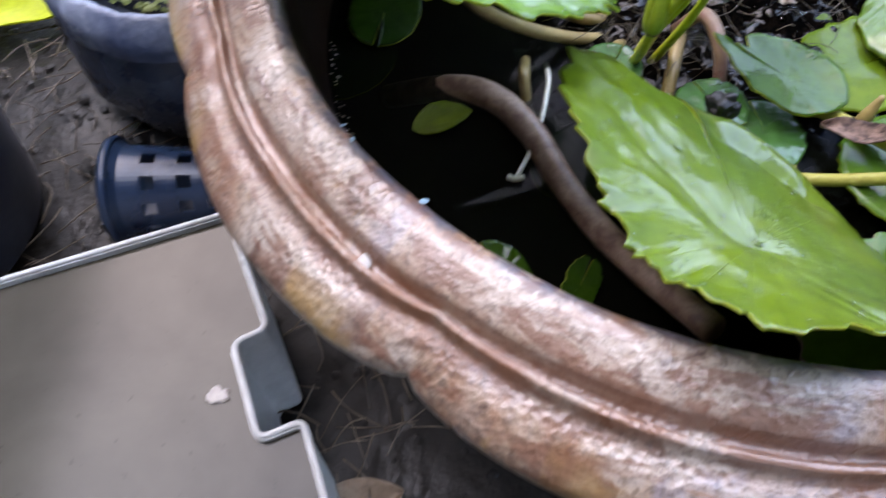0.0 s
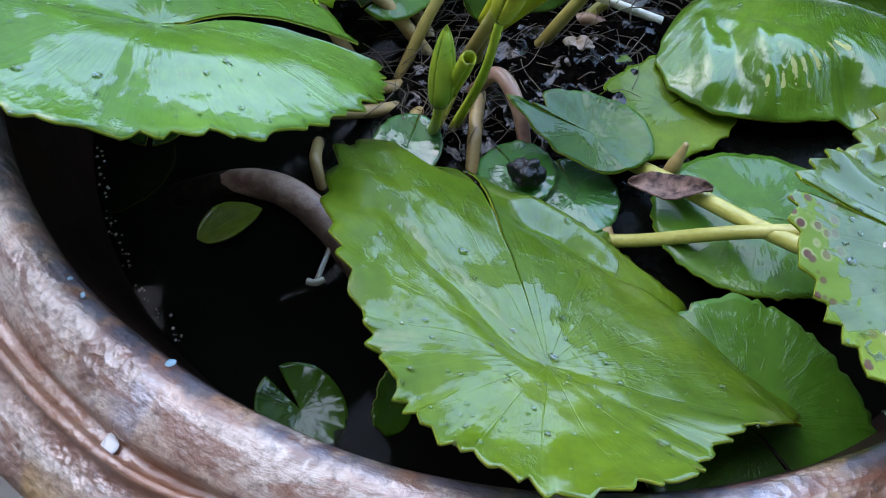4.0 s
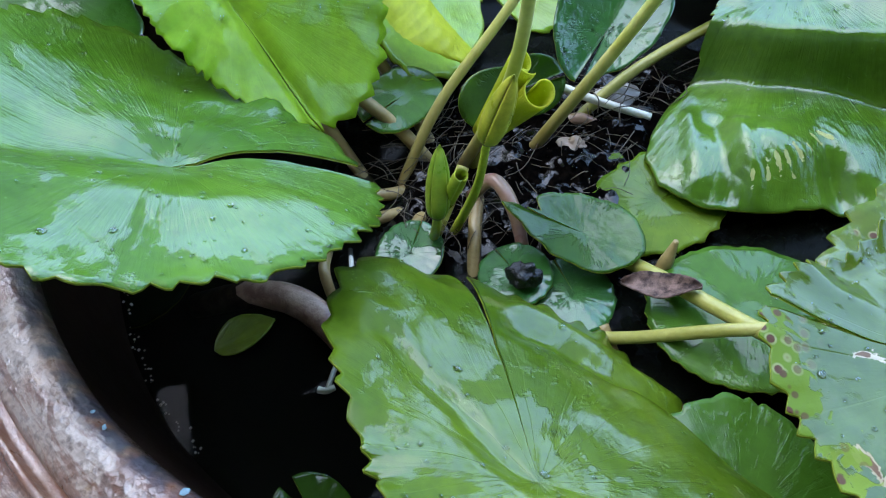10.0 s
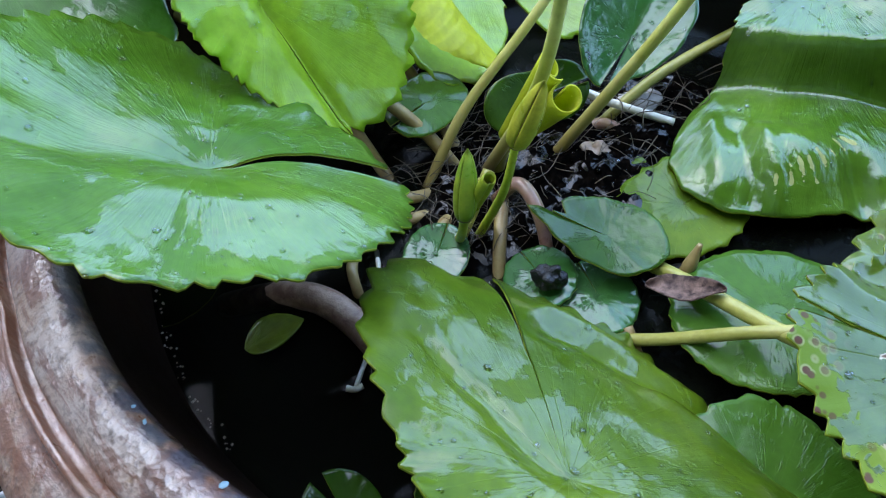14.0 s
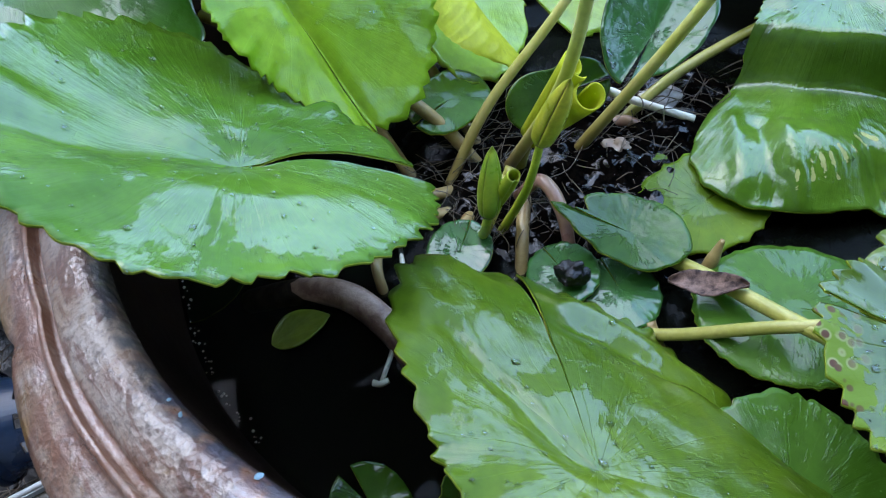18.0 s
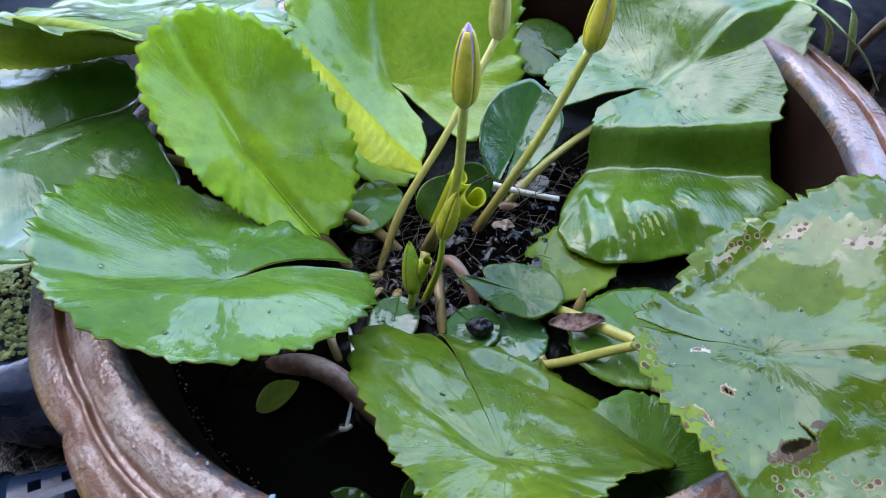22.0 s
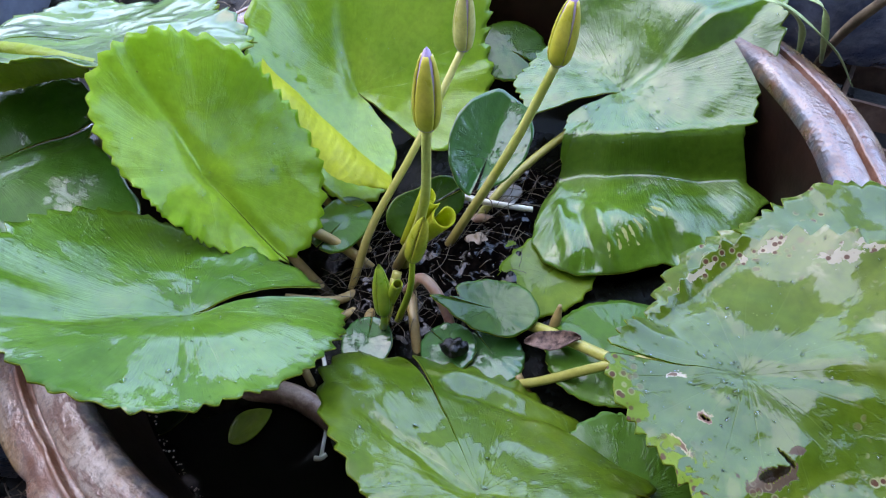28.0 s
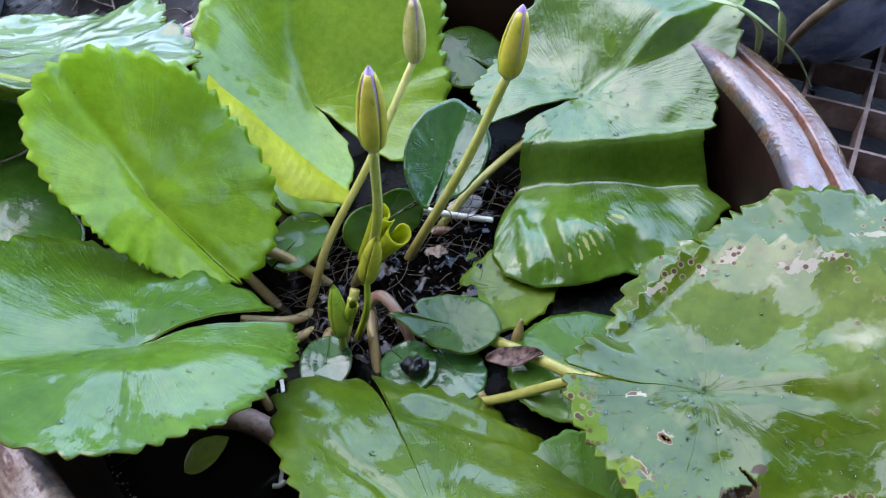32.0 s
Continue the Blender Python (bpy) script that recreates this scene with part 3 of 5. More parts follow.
def leaf(parent, mat, place, tilt, yaw, size, shape, bend, slit=3.0, teeth=(46, 0.07), ruffle=0.003, seed=0.0, holes=(), label="", rings=16, steps=230, folds=(), under=None, thick=0.0011, mouth=0.0, hinges=(), combs=(), frill=None, cut=0.0, form=None, dimple=1.0):
    d, d2 = (radians(slit[0]), radians(slit[1])) if isinstance(slit, tuple) else (radians(slit), radians(slit))
    ss = [(k / rings) ** 0.8 for k in range(rings + 1)]
    top, faces, index = [], [], []
    for j in range(steps + 1):
        for s in ss:
            open_by = radians(mouth) * s ** 3
            th = (radians(cut) + d + open_by + (2 * math.pi - d - d2 - 2 * open_by) * j / steps) % (2 * math.pi)
            top.append(leaf_point(th, s, size, shape, bend, teeth, ruffle, seed, folds, hinges, combs, frill, form, dimple))
    n, w = len(top), rings + 1

    def gone(j, k):
        c = (top[j * w + k] + top[(j + 1) * w + k + 1]) / 2
        for hu, hv, ra, rb, turn in holes:
            du, dv = c.x - hu, c.y - hv
            p, q = du * math.cos(turn) + dv * math.sin(turn), -du * math.sin(turn) + dv * math.cos(turn)
            if (p / ra) ** 2 + (q / rb) ** 2 < 1 + 0.5 * noise.noise(c * 300):
                return True
        return False

    low = [v - Vector((0, 0, thick)) for v in top]
    for j in range(steps):
        for k in range(rings):
            if holes and gone(j, k):
                continue
            a, b2, c, e = j * w + k, (j + 1) * w + k, (j + 1) * w + k + 1, j * w + k + 1
            faces.append((a, e, c, b2))
            index.append(0)
            faces.append((n + a, n + b2, n + c, n + e))
            index.append(1)
        a, b2 = j * w + rings, (j + 1) * w + rings
        faces.append((a, n + a, n + b2, b2))
        index.append(1)
    for j in (0, steps):
        for k in range(rings):
            a, b2 = j * w + k, j * w + k + 1
            faces.append((a, n + a, n + b2, b2) if j else (a, b2, n + b2, n + a))
            index.append(1)
    ob = make("leaf", top + low, faces, mat, parent, label, mats=[mat, under or UNDER], index=index)
    turn = Vector((tilt[0], tilt[1], 0))
    ob.matrix_basis = Matrix.Translation(place) @ Matrix.Rotation(turn.length, 4, turn.normalized() if turn.length else Vector((1, 0, 0))) @ Matrix.Rotation(yaw, 4, "Z")
    return ob


# ---------------------------------------------------------------- ground
def ground():
    n, verts, faces = 150, [], []
    for i in range(n + 1):
        for j in range(n + 1):
            p, q = 2 * i / n - 1, 2 * j / n - 1
            x, y = 0.1 + 1.6 * p + 60 * p ** 7, 0.55 + 1.6 * q + 60 * q ** 7
            near = 1 if abs(p) < 0.9 and abs(q) < 0.9 else 0
            z = 0.012 * noise.noise(Vector((x * 5, y * 5, 0))) + near * 0.006 * noise.noise(Vector((x * 22, y * 22, 4)))
            verts.append((x, y, z - 0.006))
    for i in range(n):
        for j in range(n):
            a = i * (n + 1) + j
            faces.append((a, a + n + 1, a + n + 2, a + 1))
    return tagged(make("ground", verts, faces, SOIL), "dark wet soil with puddled patches and litter", "ground", kind="structure")


ground()

# ---------------------------------------------------------------- the glazed pot
POT_X, POT_Y = 0.1435, 0.3175
LOBES, CUSP = 10, radians(17)


def lobe(a):
    return abs(math.sin(LOBES / 2 * (a - CUSP)))


def rim_ripple(a, k, r, z):
    if r > 0.251 and z > 0.17:
        c = lobe(a) ** 0.55
        f = min(1.0, (r - 0.251) / 0.03)
        r2 = r + f * (0.010 * c - 0.007)
        z2 = z - f * 0.004 * c + f * 0.001 * (1 - c)
        return r2 + 0.0012 * noise.noise(Vector((math.cos(a) * 6, math.sin(a) * 6, z * 30))), z2
    return r + 0.0008 * noise.noise(Vector((math.cos(a) * 5, math.sin(a) * 5, z * 20))), z


def pot():
    outer = [(0.0010, 0.0), (0.1550, 0.0), (0.1700, 0.006), (0.1950, 0.04), (0.2200, 0.09), (0.2380, 0.14), (0.2450, 0.18), (0.2480, 0.200)]
    rim = [(0.2570, 0.2070), (0.2730, 0.2090), (0.2805, 0.2130), (0.2840, 0.2185), (0.2835, 0.2240), (0.2800, 0.2280), (0.2740, 0.2318), (0.2695, 0.2335), (0.2665, 0.2330), (0.2642, 0.2338),
           (0.2635, 0.2345), (0.2629, 0.2390), (0.2622, 0.2396), (0.2606, 0.2396), (0.2600, 0.2390), (0.2595, 0.2338), (0.2588, 0.2330), (0.2562, 0.2328), (0.2553, 0.2335), (0.2547, 0.2406), (0.2540, 0.2416), (0.2525, 0.2425), (0.2490, 0.2440), (0.2430, 0.2465), (0.2370, 0.2475), (0.2330, 0.2455), (0.2310, 0.2420)]
    inner = [(0.2295, 0.236), (0.2270, 0.22), (0.2220, 0.18), (0.2130, 0.13), (0.1850, 0.05), (0.0010, 0.03)]
    whole = empty("pot", "wide brown-glazed clay water pot with scalloped rim, stained and wet", "pot", (POT_X, POT_Y, 0))
    v, f = lathe([(0.257, 0.207)] + outer[::-1], 200, rim_ripple)
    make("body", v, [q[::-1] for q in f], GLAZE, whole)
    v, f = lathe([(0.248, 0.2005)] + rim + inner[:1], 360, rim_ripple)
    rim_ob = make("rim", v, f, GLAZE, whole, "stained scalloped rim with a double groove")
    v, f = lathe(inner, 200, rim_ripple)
    make("inner_wall", v, f, GLAZE_INSIDE, whole, "glazed inside wall, near-black brown")
    return rim_ob


pot_rim = pot()


def disc(name, radius, z, mat, ripple, rings=26, steps=90):
    verts, faces = [(0, 0, z)], []
    for k in range(1, rings + 1):
        for j in range(steps):
            a, r = 2 * math.pi * j / steps, radius * k / rings
            verts.append((r * math.cos(a), r * math.sin(a), z + ripple(r * math.cos(a), r * math.sin(a))))
    for j in range(steps):
        faces.append((0, 1 + j, 1 + (j + 1) % steps))
        for k in range(rings - 1):
            a, b2 = 1 + k * steps, 1 + (k + 1) * steps
            faces.append((a + j, b2 + j, b2 + (j + 1) % steps, a + (j + 1) % steps))
    return make(name, verts, faces, mat)


water = disc("water", 0.2215, 0.168, WATER, lambda x, y: 0.0004 * noise.noise(Vector((x * 18, y * 18, 0))))
water.location = (POT_X, POT_Y, 0)
tagged(water, "still near-black water in the glazed pot", "water", kind="structure")


def mound(x, y):
    d = math.hypot(x / 0.135, (y + 0.005) / 0.10)
    return 0.010 * max(0, 1 - d) ** 0.6 - 0.014 * min(1, d) ** 3 + 0.006 * noise.noise(Vector((x * 55, y * 55, 2))) + 0.002 * noise.noise(Vector((x * 170, y * 170, 5)))


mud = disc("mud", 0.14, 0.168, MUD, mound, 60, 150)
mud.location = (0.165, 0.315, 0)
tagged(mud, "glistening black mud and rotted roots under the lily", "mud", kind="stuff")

# ---------------------------------------------------------------- the water lily
lily = empty("water_lily", "water lily with wet green pads and closed lavender buds", "water lily", (0.13, 0.32, 0.16))


def own(ob):
    """Keeps a part where it was built, under the lily."""
    ob.matrix_parent_inverse = Matrix.Translation((-0.13, -0.32, -0.16))
    return ob


PADS = {}
AT = {"A": (-0.0164, 0.2631, 0.2606), "B": (0.0874, 0.1228, 0.233), "C": (0.0055, 0.3668, 0.2664), "E": (0.2244, 0.1242, 0.2469), "G": (0.1287, 0.4977, 0.1766), "H": (-0.0227, 0.5329, 0.2528), "I": (-0.13, 0.4599, 0.2408), "T": (0.3147, 0.1282, 0.2333)}
BEHIND = (0.1104, 0.5099, 0.1533)
PADS["A"] = own(leaf(lily, LEAF, (-0.0098, 0.2674, 0.2768), (-0.2451, 0.3821), 0.194, 0.0841,
         [-0.1202, 0.0444, 0.0299, -0.0761, 0.0566, -0.0134, 0.0003, 0.0252], [-0.0116, -0.0737, 0.0522, -0.2013, -0.0414, -0.0945, -0.0052],
         slit=(6.0, 5.0), teeth=(48, 0.065), ruffle=0.004, seed=1.0, folds=[(0.004, -0.001, -0.0884, 0.014, -0.0045, 0.009), (-0.075, -0.020, 0.045, -0.042, 0.004, 0.016)], label="broad glossy green pad with a long open slit"))
PADS["C"] = own(leaf(lily, LEAF_YOUNG, (0.0154, 0.3574, 0.2782), (0.5926, 0.6209), -0.2898, 0.0668,
         [0.1044, 0.2653, 0.0824, -0.127, 0.0527, 0.0124, -0.0013, -0.0168], [-0.063, 0.1239, 0.1966, 0.0288, 0.0361, -0.0232, 0.0338],
         slit=0.3, cut=326.0, teeth=(46, 0.08), ruffle=0.004, seed=2.0, folds=[(0.0, 0.0, -0.048, 0.050, -0.0025, 0.005), (0.006, -0.004, 0.054, -0.036, -0.004, 0.0045)], hinges=[(radians(133), 0.15, 0.006)], label="raised young yellow-green pad streaked with water"))
PADS["B"] = own(leaf(lily, LEAF_B, (0.0929, 0.1296, 0.2487), (-0.3962, 0.3173), 1.5235, 0.0792,
         [0.4564, -0.2018, 0.1264, -0.077, -0.0078, 0.0766, 0.0427, 0.0429], [0.2571, 0.2496, -0.0197, -0.2405, -0.05, -0.1161, 0.2014],
         slit=0.12, mouth=2.0, teeth=(44, 0.085), ruffle=0.008, seed=3.0, rings=30, steps=420, frill=(0.0022, 52, 285, 356), folds=[(0.005, 0.006, 0.06, 0.042, -0.0025, 0.005), (0.09, -0.02, 0.06, -0.085, 0.004, 0.006), (0.075, -0.015, 0.048, -0.075, -0.004, 0.006)], label="broad bright green pad with a ragged torn margin"))
PADS["E"] = own(leaf(lily, LEAF_EATEN, (0.2261, 0.1264, 0.2647), (-0.1254, 0.0972), 2.6027, 0.0799,
         [-0.3271, 0.0364, 0.0519, 0.0121, 0.0253, 0.0314, 0.0461, -0.004], [0.1698, 0.2107, 0.1725, -0.0393, -0.039, -0.0398, -0.0088], hinges=[(0.06, -0.28, 0.004)],
         slit=0.25, mouth=2.5, teeth=(44, 0.085), ruffle=0.004, seed=4.0, rings=60, steps=420, holes=[(-0.009, 0.0475, 0.0085, 0.0028, 0.55), (-0.0155, 0.0395, 0.006, 0.0013, -0.9), (0.019, 0.0265, 0.0026, 0.0010, -0.5)], folds=[(0.0, 0.0, -0.06, 0.004, -0.002, 0.005), (-0.028, 0.006, -0.042, 0.002, 0.006, 0.022), (0.043, -0.037, 0.004, -0.084, 0.003, 0.006), (0.036, -0.028, -0.004, -0.072, -0.003, 0.006), (0.0, 0.055, -0.02, 0.036, 0.003, 0.008)], label="old spotted pad with insect holes and a tear"))
PADS["E2"] = own(leaf(lily, LEAF_EATEN, (0.3147, 0.1286, 0.2513), (-0.0227, 0.0016), 1.9945, 0.0999,
         [-0.0091, 0.0585, -0.0117, 0.0753, -0.0334, 0.0325, -0.0386, -0.0049], [-0.0045, 0.0019, -0.0052, -0.002, -0.0002, -0.0003, 0.0032],
         slit=0.3, teeth=(52, 0.07), ruffle=0.005, seed=5.0, label="spotted old pad lying under another"))


def stepped(u, v, s):
    """The high back of the wavy pad, a steep fall, and the front lobe that lies on the water with a swelling in it."""
    q = ((u - 0.047) * 0.053 + (v - 0.019) * 0.101) / 0.1141 + 0.0015 * noise.noise(Vector((u * 45, v * 45, 3)))
    w = min(1.0, max(0.0, (q - 0.005) / 0.015))
    w = w * w * (3 - 2 * w)
    back = -0.15 * u + 0.27 * 0.5 * (math.hypot(u, 0.015) - u - 0.015) - 4.0 * max(0.0, v - 0.008) ** 2 + 0.003 * math.exp(-((q - 0.003) / 0.004) ** 2) + 0.4 * max(0.0, -v - 0.01) * min(1.0, max(0.0, 0.5 - u / 0.06))
    out = min(1.0, max(0.0, (math.hypot(0.1585 - u, 0.0535 - v) - 0.175) / 0.06)) * (1 - min(1.0, max(0.0, (v - 0.005) / 0.03)))
    rest = 0.045 * out * out * (3 - 2 * out)
    back = 0.5 * (back + rest + math.hypot(back - rest, 0.004))
    front = -0.029 + 0.013 * math.exp(-((u - 0.050) / 0.034) ** 2 - ((v - 0.093) / 0.024) ** 2) - 0.007 * s ** 6
    front -= 0.010 * math.exp(-((u - 0.024) / 0.008) ** 2 - ((v - 0.116) / 0.020) ** 2)
    return back * (1 - w) + front * w


PADS["F"] = own(leaf(lily, LEAF_WAVY, (0.302, 0.371, 0.216), (0.0, 0.0), math.pi, 0.1,
         [(9, 0.046), (18, 0.056), (25, 0.067), (28, 0.093), (32, 0.116), (37, 0.132), (42, 0.141), (50, 0.144), (60, 0.139), (74, 0.131), (92, 0.128), (108, 0.124), (116, 0.122), (119.5, 0.104), (122, 0.090), (128, 0.0945), (134, 0.091), (147, 0.095), (160, 0.105), (175, 0.115), (192, 0.124), (216, 0.122), (242, 0.101), (270, 0.076), (292, 0.0725), (308, 0.0715), (325, 0.078), (342, 0.071), (353, 0.066)],
         [], form=stepped, slit=(8.0, 7.0), teeth=(58, 0.055, 36, 110), ruffle=0.003, seed=6.0, rings=60, steps=460, dimple=0.6,
         folds=[(0.0, 0.0, -0.10, -0.010, -0.003, 0.006), (0.078, 0.060, 0.090, 0.098, 0.0035, 0.005), (0.068, 0.070, 0.078, 0.110, -0.0025, 0.004), (0.060, 0.075, 0.066, 0.115, 0.0025, 0.004)],
         combs=[(0.068, 0.106, 0.036, 0.100, 0.0006, 0.007, 0.0048), (0.036, 0.100, 0.016, 0.088, 0.0005, 0.006, 0.0048)], label="large wet pad with a raised back and a front lobe lying on the water"))
PADS["G"] = own(leaf(lily, LEAF_BACK, (0.1361, 0.4737, 0.2041), (0.421, 0.6271), -0.9918, 0.1,
         [(2, 0.0733), (8, 0.0801), (25, 0.0859), (42, 0.0850), (67, 0.0811), (97, 0.0907), (130, 0.1013), (165, 0.1043), (200, 0.1043), (222, 0.0936), (260, 0.0965), (290, 0.1032), (305, 0.1135), (318, 0.0973), (331, 0.0713), (348, 0.0405)],
         [0.27, -0.17, 0.264, 0.055, -0.027, -0.078, 0.013],
         slit=(1.0, 11.0), teeth=(44, 0.06), ruffle=0.003, seed=7.0, hinges=[(0.0, 0.75, 0.006), (math.pi, -0.30, 0.006)], folds=[(0.0, 0.0, -0.085, 0.028, -0.005, 0.007)], label="upright pale green pad behind the buds, folded at its midrib"))
PADS["H"] = own(leaf(lily, LEAF_PALE, (-0.0201, 0.5392, 0.2695), (-0.3562, 0.1468), 3.1225, 0.1133,
         [0.145, 0.1436, -0.1424, -0.0507, 0.0342, -0.0424, -0.0491, 0.0159], [0.0911, 0.1058, 0.027, -0.0189, 0.0084, 0.0797, 0.0129],
         slit=2.0, teeth=(54, 0.09), ruffle=0.008, seed=9.0, rings=24, steps=420, label="pale green pad seen nearly edge on"))
PADS["I"] = own(leaf(lily, LEAF_DEEP, (-0.1281, 0.4591, 0.2587), (0.0471, 0.1054), 0.1524, 0.1129,
         [-0.1715, -0.1495, -0.1489, -0.1144, -0.022, 0.0725, 0.0331, 0.1126], [0.0319, 0.0633, 0.0749, 0.0198, 0.0094, -0.0275, -0.0677],
         slit=(2.0, 0.6), dimple=0.2, teeth=(40, 0.03), ruffle=0.003, seed=10.0, folds=[(0.0, 0.0, 0.10, 0.002, -0.005, 0.010), (0.075, -0.045, -0.05, -0.050, 0.012, 0.026), (0.0, 0.03, 0.06, 0.045, 0.005, 0.020)], label="dark green shiny pad with a wide slit"))
PADS["M"] = own(leaf(lily, LEAF_DRIED, (0.1632, 0.1138, 0.2020), (0.0565, 0.014), -1.2118, 0.0430,
         [0.0034, -0.0057, 0.0083, -0.0218, 0.0112, 0.0211, -0.0213, -0.0058], [0.0198, -0.017, -0.0052, -0.0021, 0.0034, -0.0016, -0.0019],
         slit=2.5, teeth=(26, 0.06), ruffle=0.002, seed=11.0, under=DRY, thick=0.0017, label="dark green pad with a brown dried margin"))


# small pads on and under the water

def pad(place, size, yaw, mat, tilt=(0.0, 0.0), long=0.0, slit=4.0, cup=0.0, seed=0.0, teeth=(0, 0.0), label="", under=None, marks=None, hinges=()):
    return own(leaf(lily, mat, place, tilt, radians(yaw), size, marks or [0, 0, long, 0, 0, 0, 0, 0], [cup, 0, cup, 0, 0, 0, 0], slit=slit, teeth=teeth, ruffle=0.0012, seed=seed, rings=10, steps=90, label=label, under=under, hinges=hinges))


pad((0.070, 0.272, 0.176), 0.0175, 60, LEAF_HEART, (0.05, -0.05), 0.05, 1, 0.3, 20, label="small round dark pad")
pad((0.116, 0.246, 0.180), 0.0175, 110, LEAF_HEART, (0.02, 0.0), 0.0, 1.5, -0.4, 21, (16, 0.06), "small dark pad with a ragged edge")
pad((0.140, 0.232, 0.175), 0.020, 100, LEAF_HEART, (0.02, 0.03), 0.05, 1, -0.3, 22, (16, 0.05), "small flat dark pad")
pad((0.151, 0.255, 0.188), 0.0235, 146, LEAF_PAD, (0.12, 0.08), 0, 1, 0.4, 23, label="oval dark green pad with two pointed lobes", marks=[(4, 0.041), (18, 0.029), (45, 0.021), (90, 0.0185), (140, 0.024), (180, 0.029), (220, 0.025), (270, 0.0195), (315, 0.022), (342, 0.028), (356, 0.022)])
pad((0.196, 0.272, 0.1775), 0.032, 20, LEAF_WORN, (0.05, 0.0), 0.10, 3, -0.1, 24, (14, 0.12), "yellowing pad nibbled at the edge")
pad((0.193, 0.302, 0.1730), 0.016, 100, LEAF_WORN, (0.1, 0.1), 0.2, 4, -0.3, 34, (10, 0.2), "yellowing scrap of a pad")
pad((0.207, 0.199, 0.188), 0.041, -25, LEAF_DRIED, (-0.10, 0.02), 0.05, 1, -0.25, 25, (30, 0.05), "mid-green pad under crossing stalks")
pad((0.083, 0.356, 0.198), 0.0215, 215, LEAF_DRIED, (0.15, 0.25), 0.22, 2, -0.3, 26, label="oval pad in shade")
PADS["heart"] = pad((0.189, 0.347, 0.224), 0.033, 228, LEAF_HEART, (0.52, -0.05), 0, (3, 3), 0.3, 27, label="upright heart-shaped wet pad with pointed lobes", marks=[(4, 0.028), (30, 0.023), (70, 0.021), (110, 0.025), (140, 0.033), (161, 0.0385), (190, 0.0435), (215, 0.037), (233, 0.033), (260, 0.029), (287, 0.0277), (320, 0.029), (340, 0.032), (355, 0.033)], hinges=[(0.0, 0.35, 0.003), (math.pi, 0.35, 0.003)])
pad((0.258, 0.468, 0.200), 0.030, 300, LEAF_PAD, (0.25, 0.0), 0.0, 4, -0.2, 28, (20, 0.05), "dark pad eaten into holes")
pad((0.140, 0.345, 0.196), 0.022, 10, LEAF_PAD, (0.9, 0.1), 0.35, 2, 0.0, 29, label="narrow dark pad on edge")
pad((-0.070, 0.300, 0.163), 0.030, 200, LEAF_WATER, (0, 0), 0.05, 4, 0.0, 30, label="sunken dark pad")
pad((0.010, 0.157, 0.1715), 0.018, 120, LEAF_PAD, (0.22, 0.2), 0.08, 9, 0.3, 31, label="half-sunken pad near the rim")
pad((0.046, 0.153, 0.1735), 0.0105, 70, LEAF_PAD, (0.5, 0.3), 0.25, 4, 0.4, 32, (9, 0.15), "torn scrap of a pad in the water")
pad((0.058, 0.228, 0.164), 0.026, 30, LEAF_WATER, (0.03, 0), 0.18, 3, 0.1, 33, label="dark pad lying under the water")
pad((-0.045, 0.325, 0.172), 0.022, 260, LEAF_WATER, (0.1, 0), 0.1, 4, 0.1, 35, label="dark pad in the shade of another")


def turned_margin(lip, foot, mat, teeth, belly, label):
    """A margin of a pad turned up, its underside in view: from the toothed lip to the foot."""
    lip, foot = spline(lip, 10), spline(foot, 10)
    verts, faces = [], []
    m = 8
    for i, (a, b2) in enumerate(zip(lip, foot)):
        wave = teeth * abs(math.sin(i * 0.72)) + 0.5 * teeth * noise.noise(a * 60)
        out = (a - b2).normalized()
        for k in range(m + 1):
            q = k / m
            verts.append(a.lerp(b2, q) + out * wave * (1 - q) ** 3 + Vector((0.0, -belly * math.sin(math.pi * q), 0.0006 * math.sin(i * 2.1))))
        verts.append(a + Vector((0.004, 0.012, -0.003)))
    w = m + 2
    for i in range(len(lip) - 1):
        o = i * w
        for k in range(m):
            faces.append((o + k, o + k + 1, o + w + k + 1, o + w + k))
        faces.append((o, o + w, o + w + m + 1, o + m + 1))
    own(make("rolled_margin", verts, faces, mat, lily, label))


turned_margin([(-0.152, 0.5318, 0.31), (-0.1253, 0.5059, 0.316), (-0.1018, 0.4907, 0.318), (-0.0822, 0.4874, 0.312), (-0.0641, 0.4729, 0.312), (-0.0449, 0.4467, 0.318), (-0.0279, 0.4255, 0.322)],
              [(-0.1764, 0.5394, 0.265), (-0.1485, 0.5259, 0.271), (-0.1232, 0.5112, 0.273), (-0.1016, 0.5119, 0.267), (-0.0811, 0.5093, 0.267), (-0.0586, 0.5002, 0.273), (-0.0381, 0.4919, 0.277)],
              UNDER, 0.0022, 0.010, "yellow-green underside of a turned-up margin")
turned_margin([(0.066, 0.421, 0.290), (0.070, 0.419, 0.279), (0.080, 0.411, 0.264), (0.089, 0.401, 0.248), (0.099, 0.392, 0.233), (0.109, 0.383, 0.217), (0.124, 0.373, 0.196)],
              [(0.064, 0.416, 0.290), (0.067, 0.410, 0.279), (0.071, 0.400, 0.264), (0.077, 0.387, 0.246), (0.083, 0.376, 0.231), (0.094, 0.370, 0.2190), (0.123, 0.371, 0.195)],
              LEAF_YELLOW, 0.0016, 0.002, "bright yellow-green toothed edge of a young pad")

# stalks of the pads
CROWN = Vector((0.118, 0.305, 0.150))


def stalk(points, r, mat, name="petiole", label=""):
    return own(tube(name, points, r if isinstance(r, list) else [r, r * 0.9], mat, lily, label))


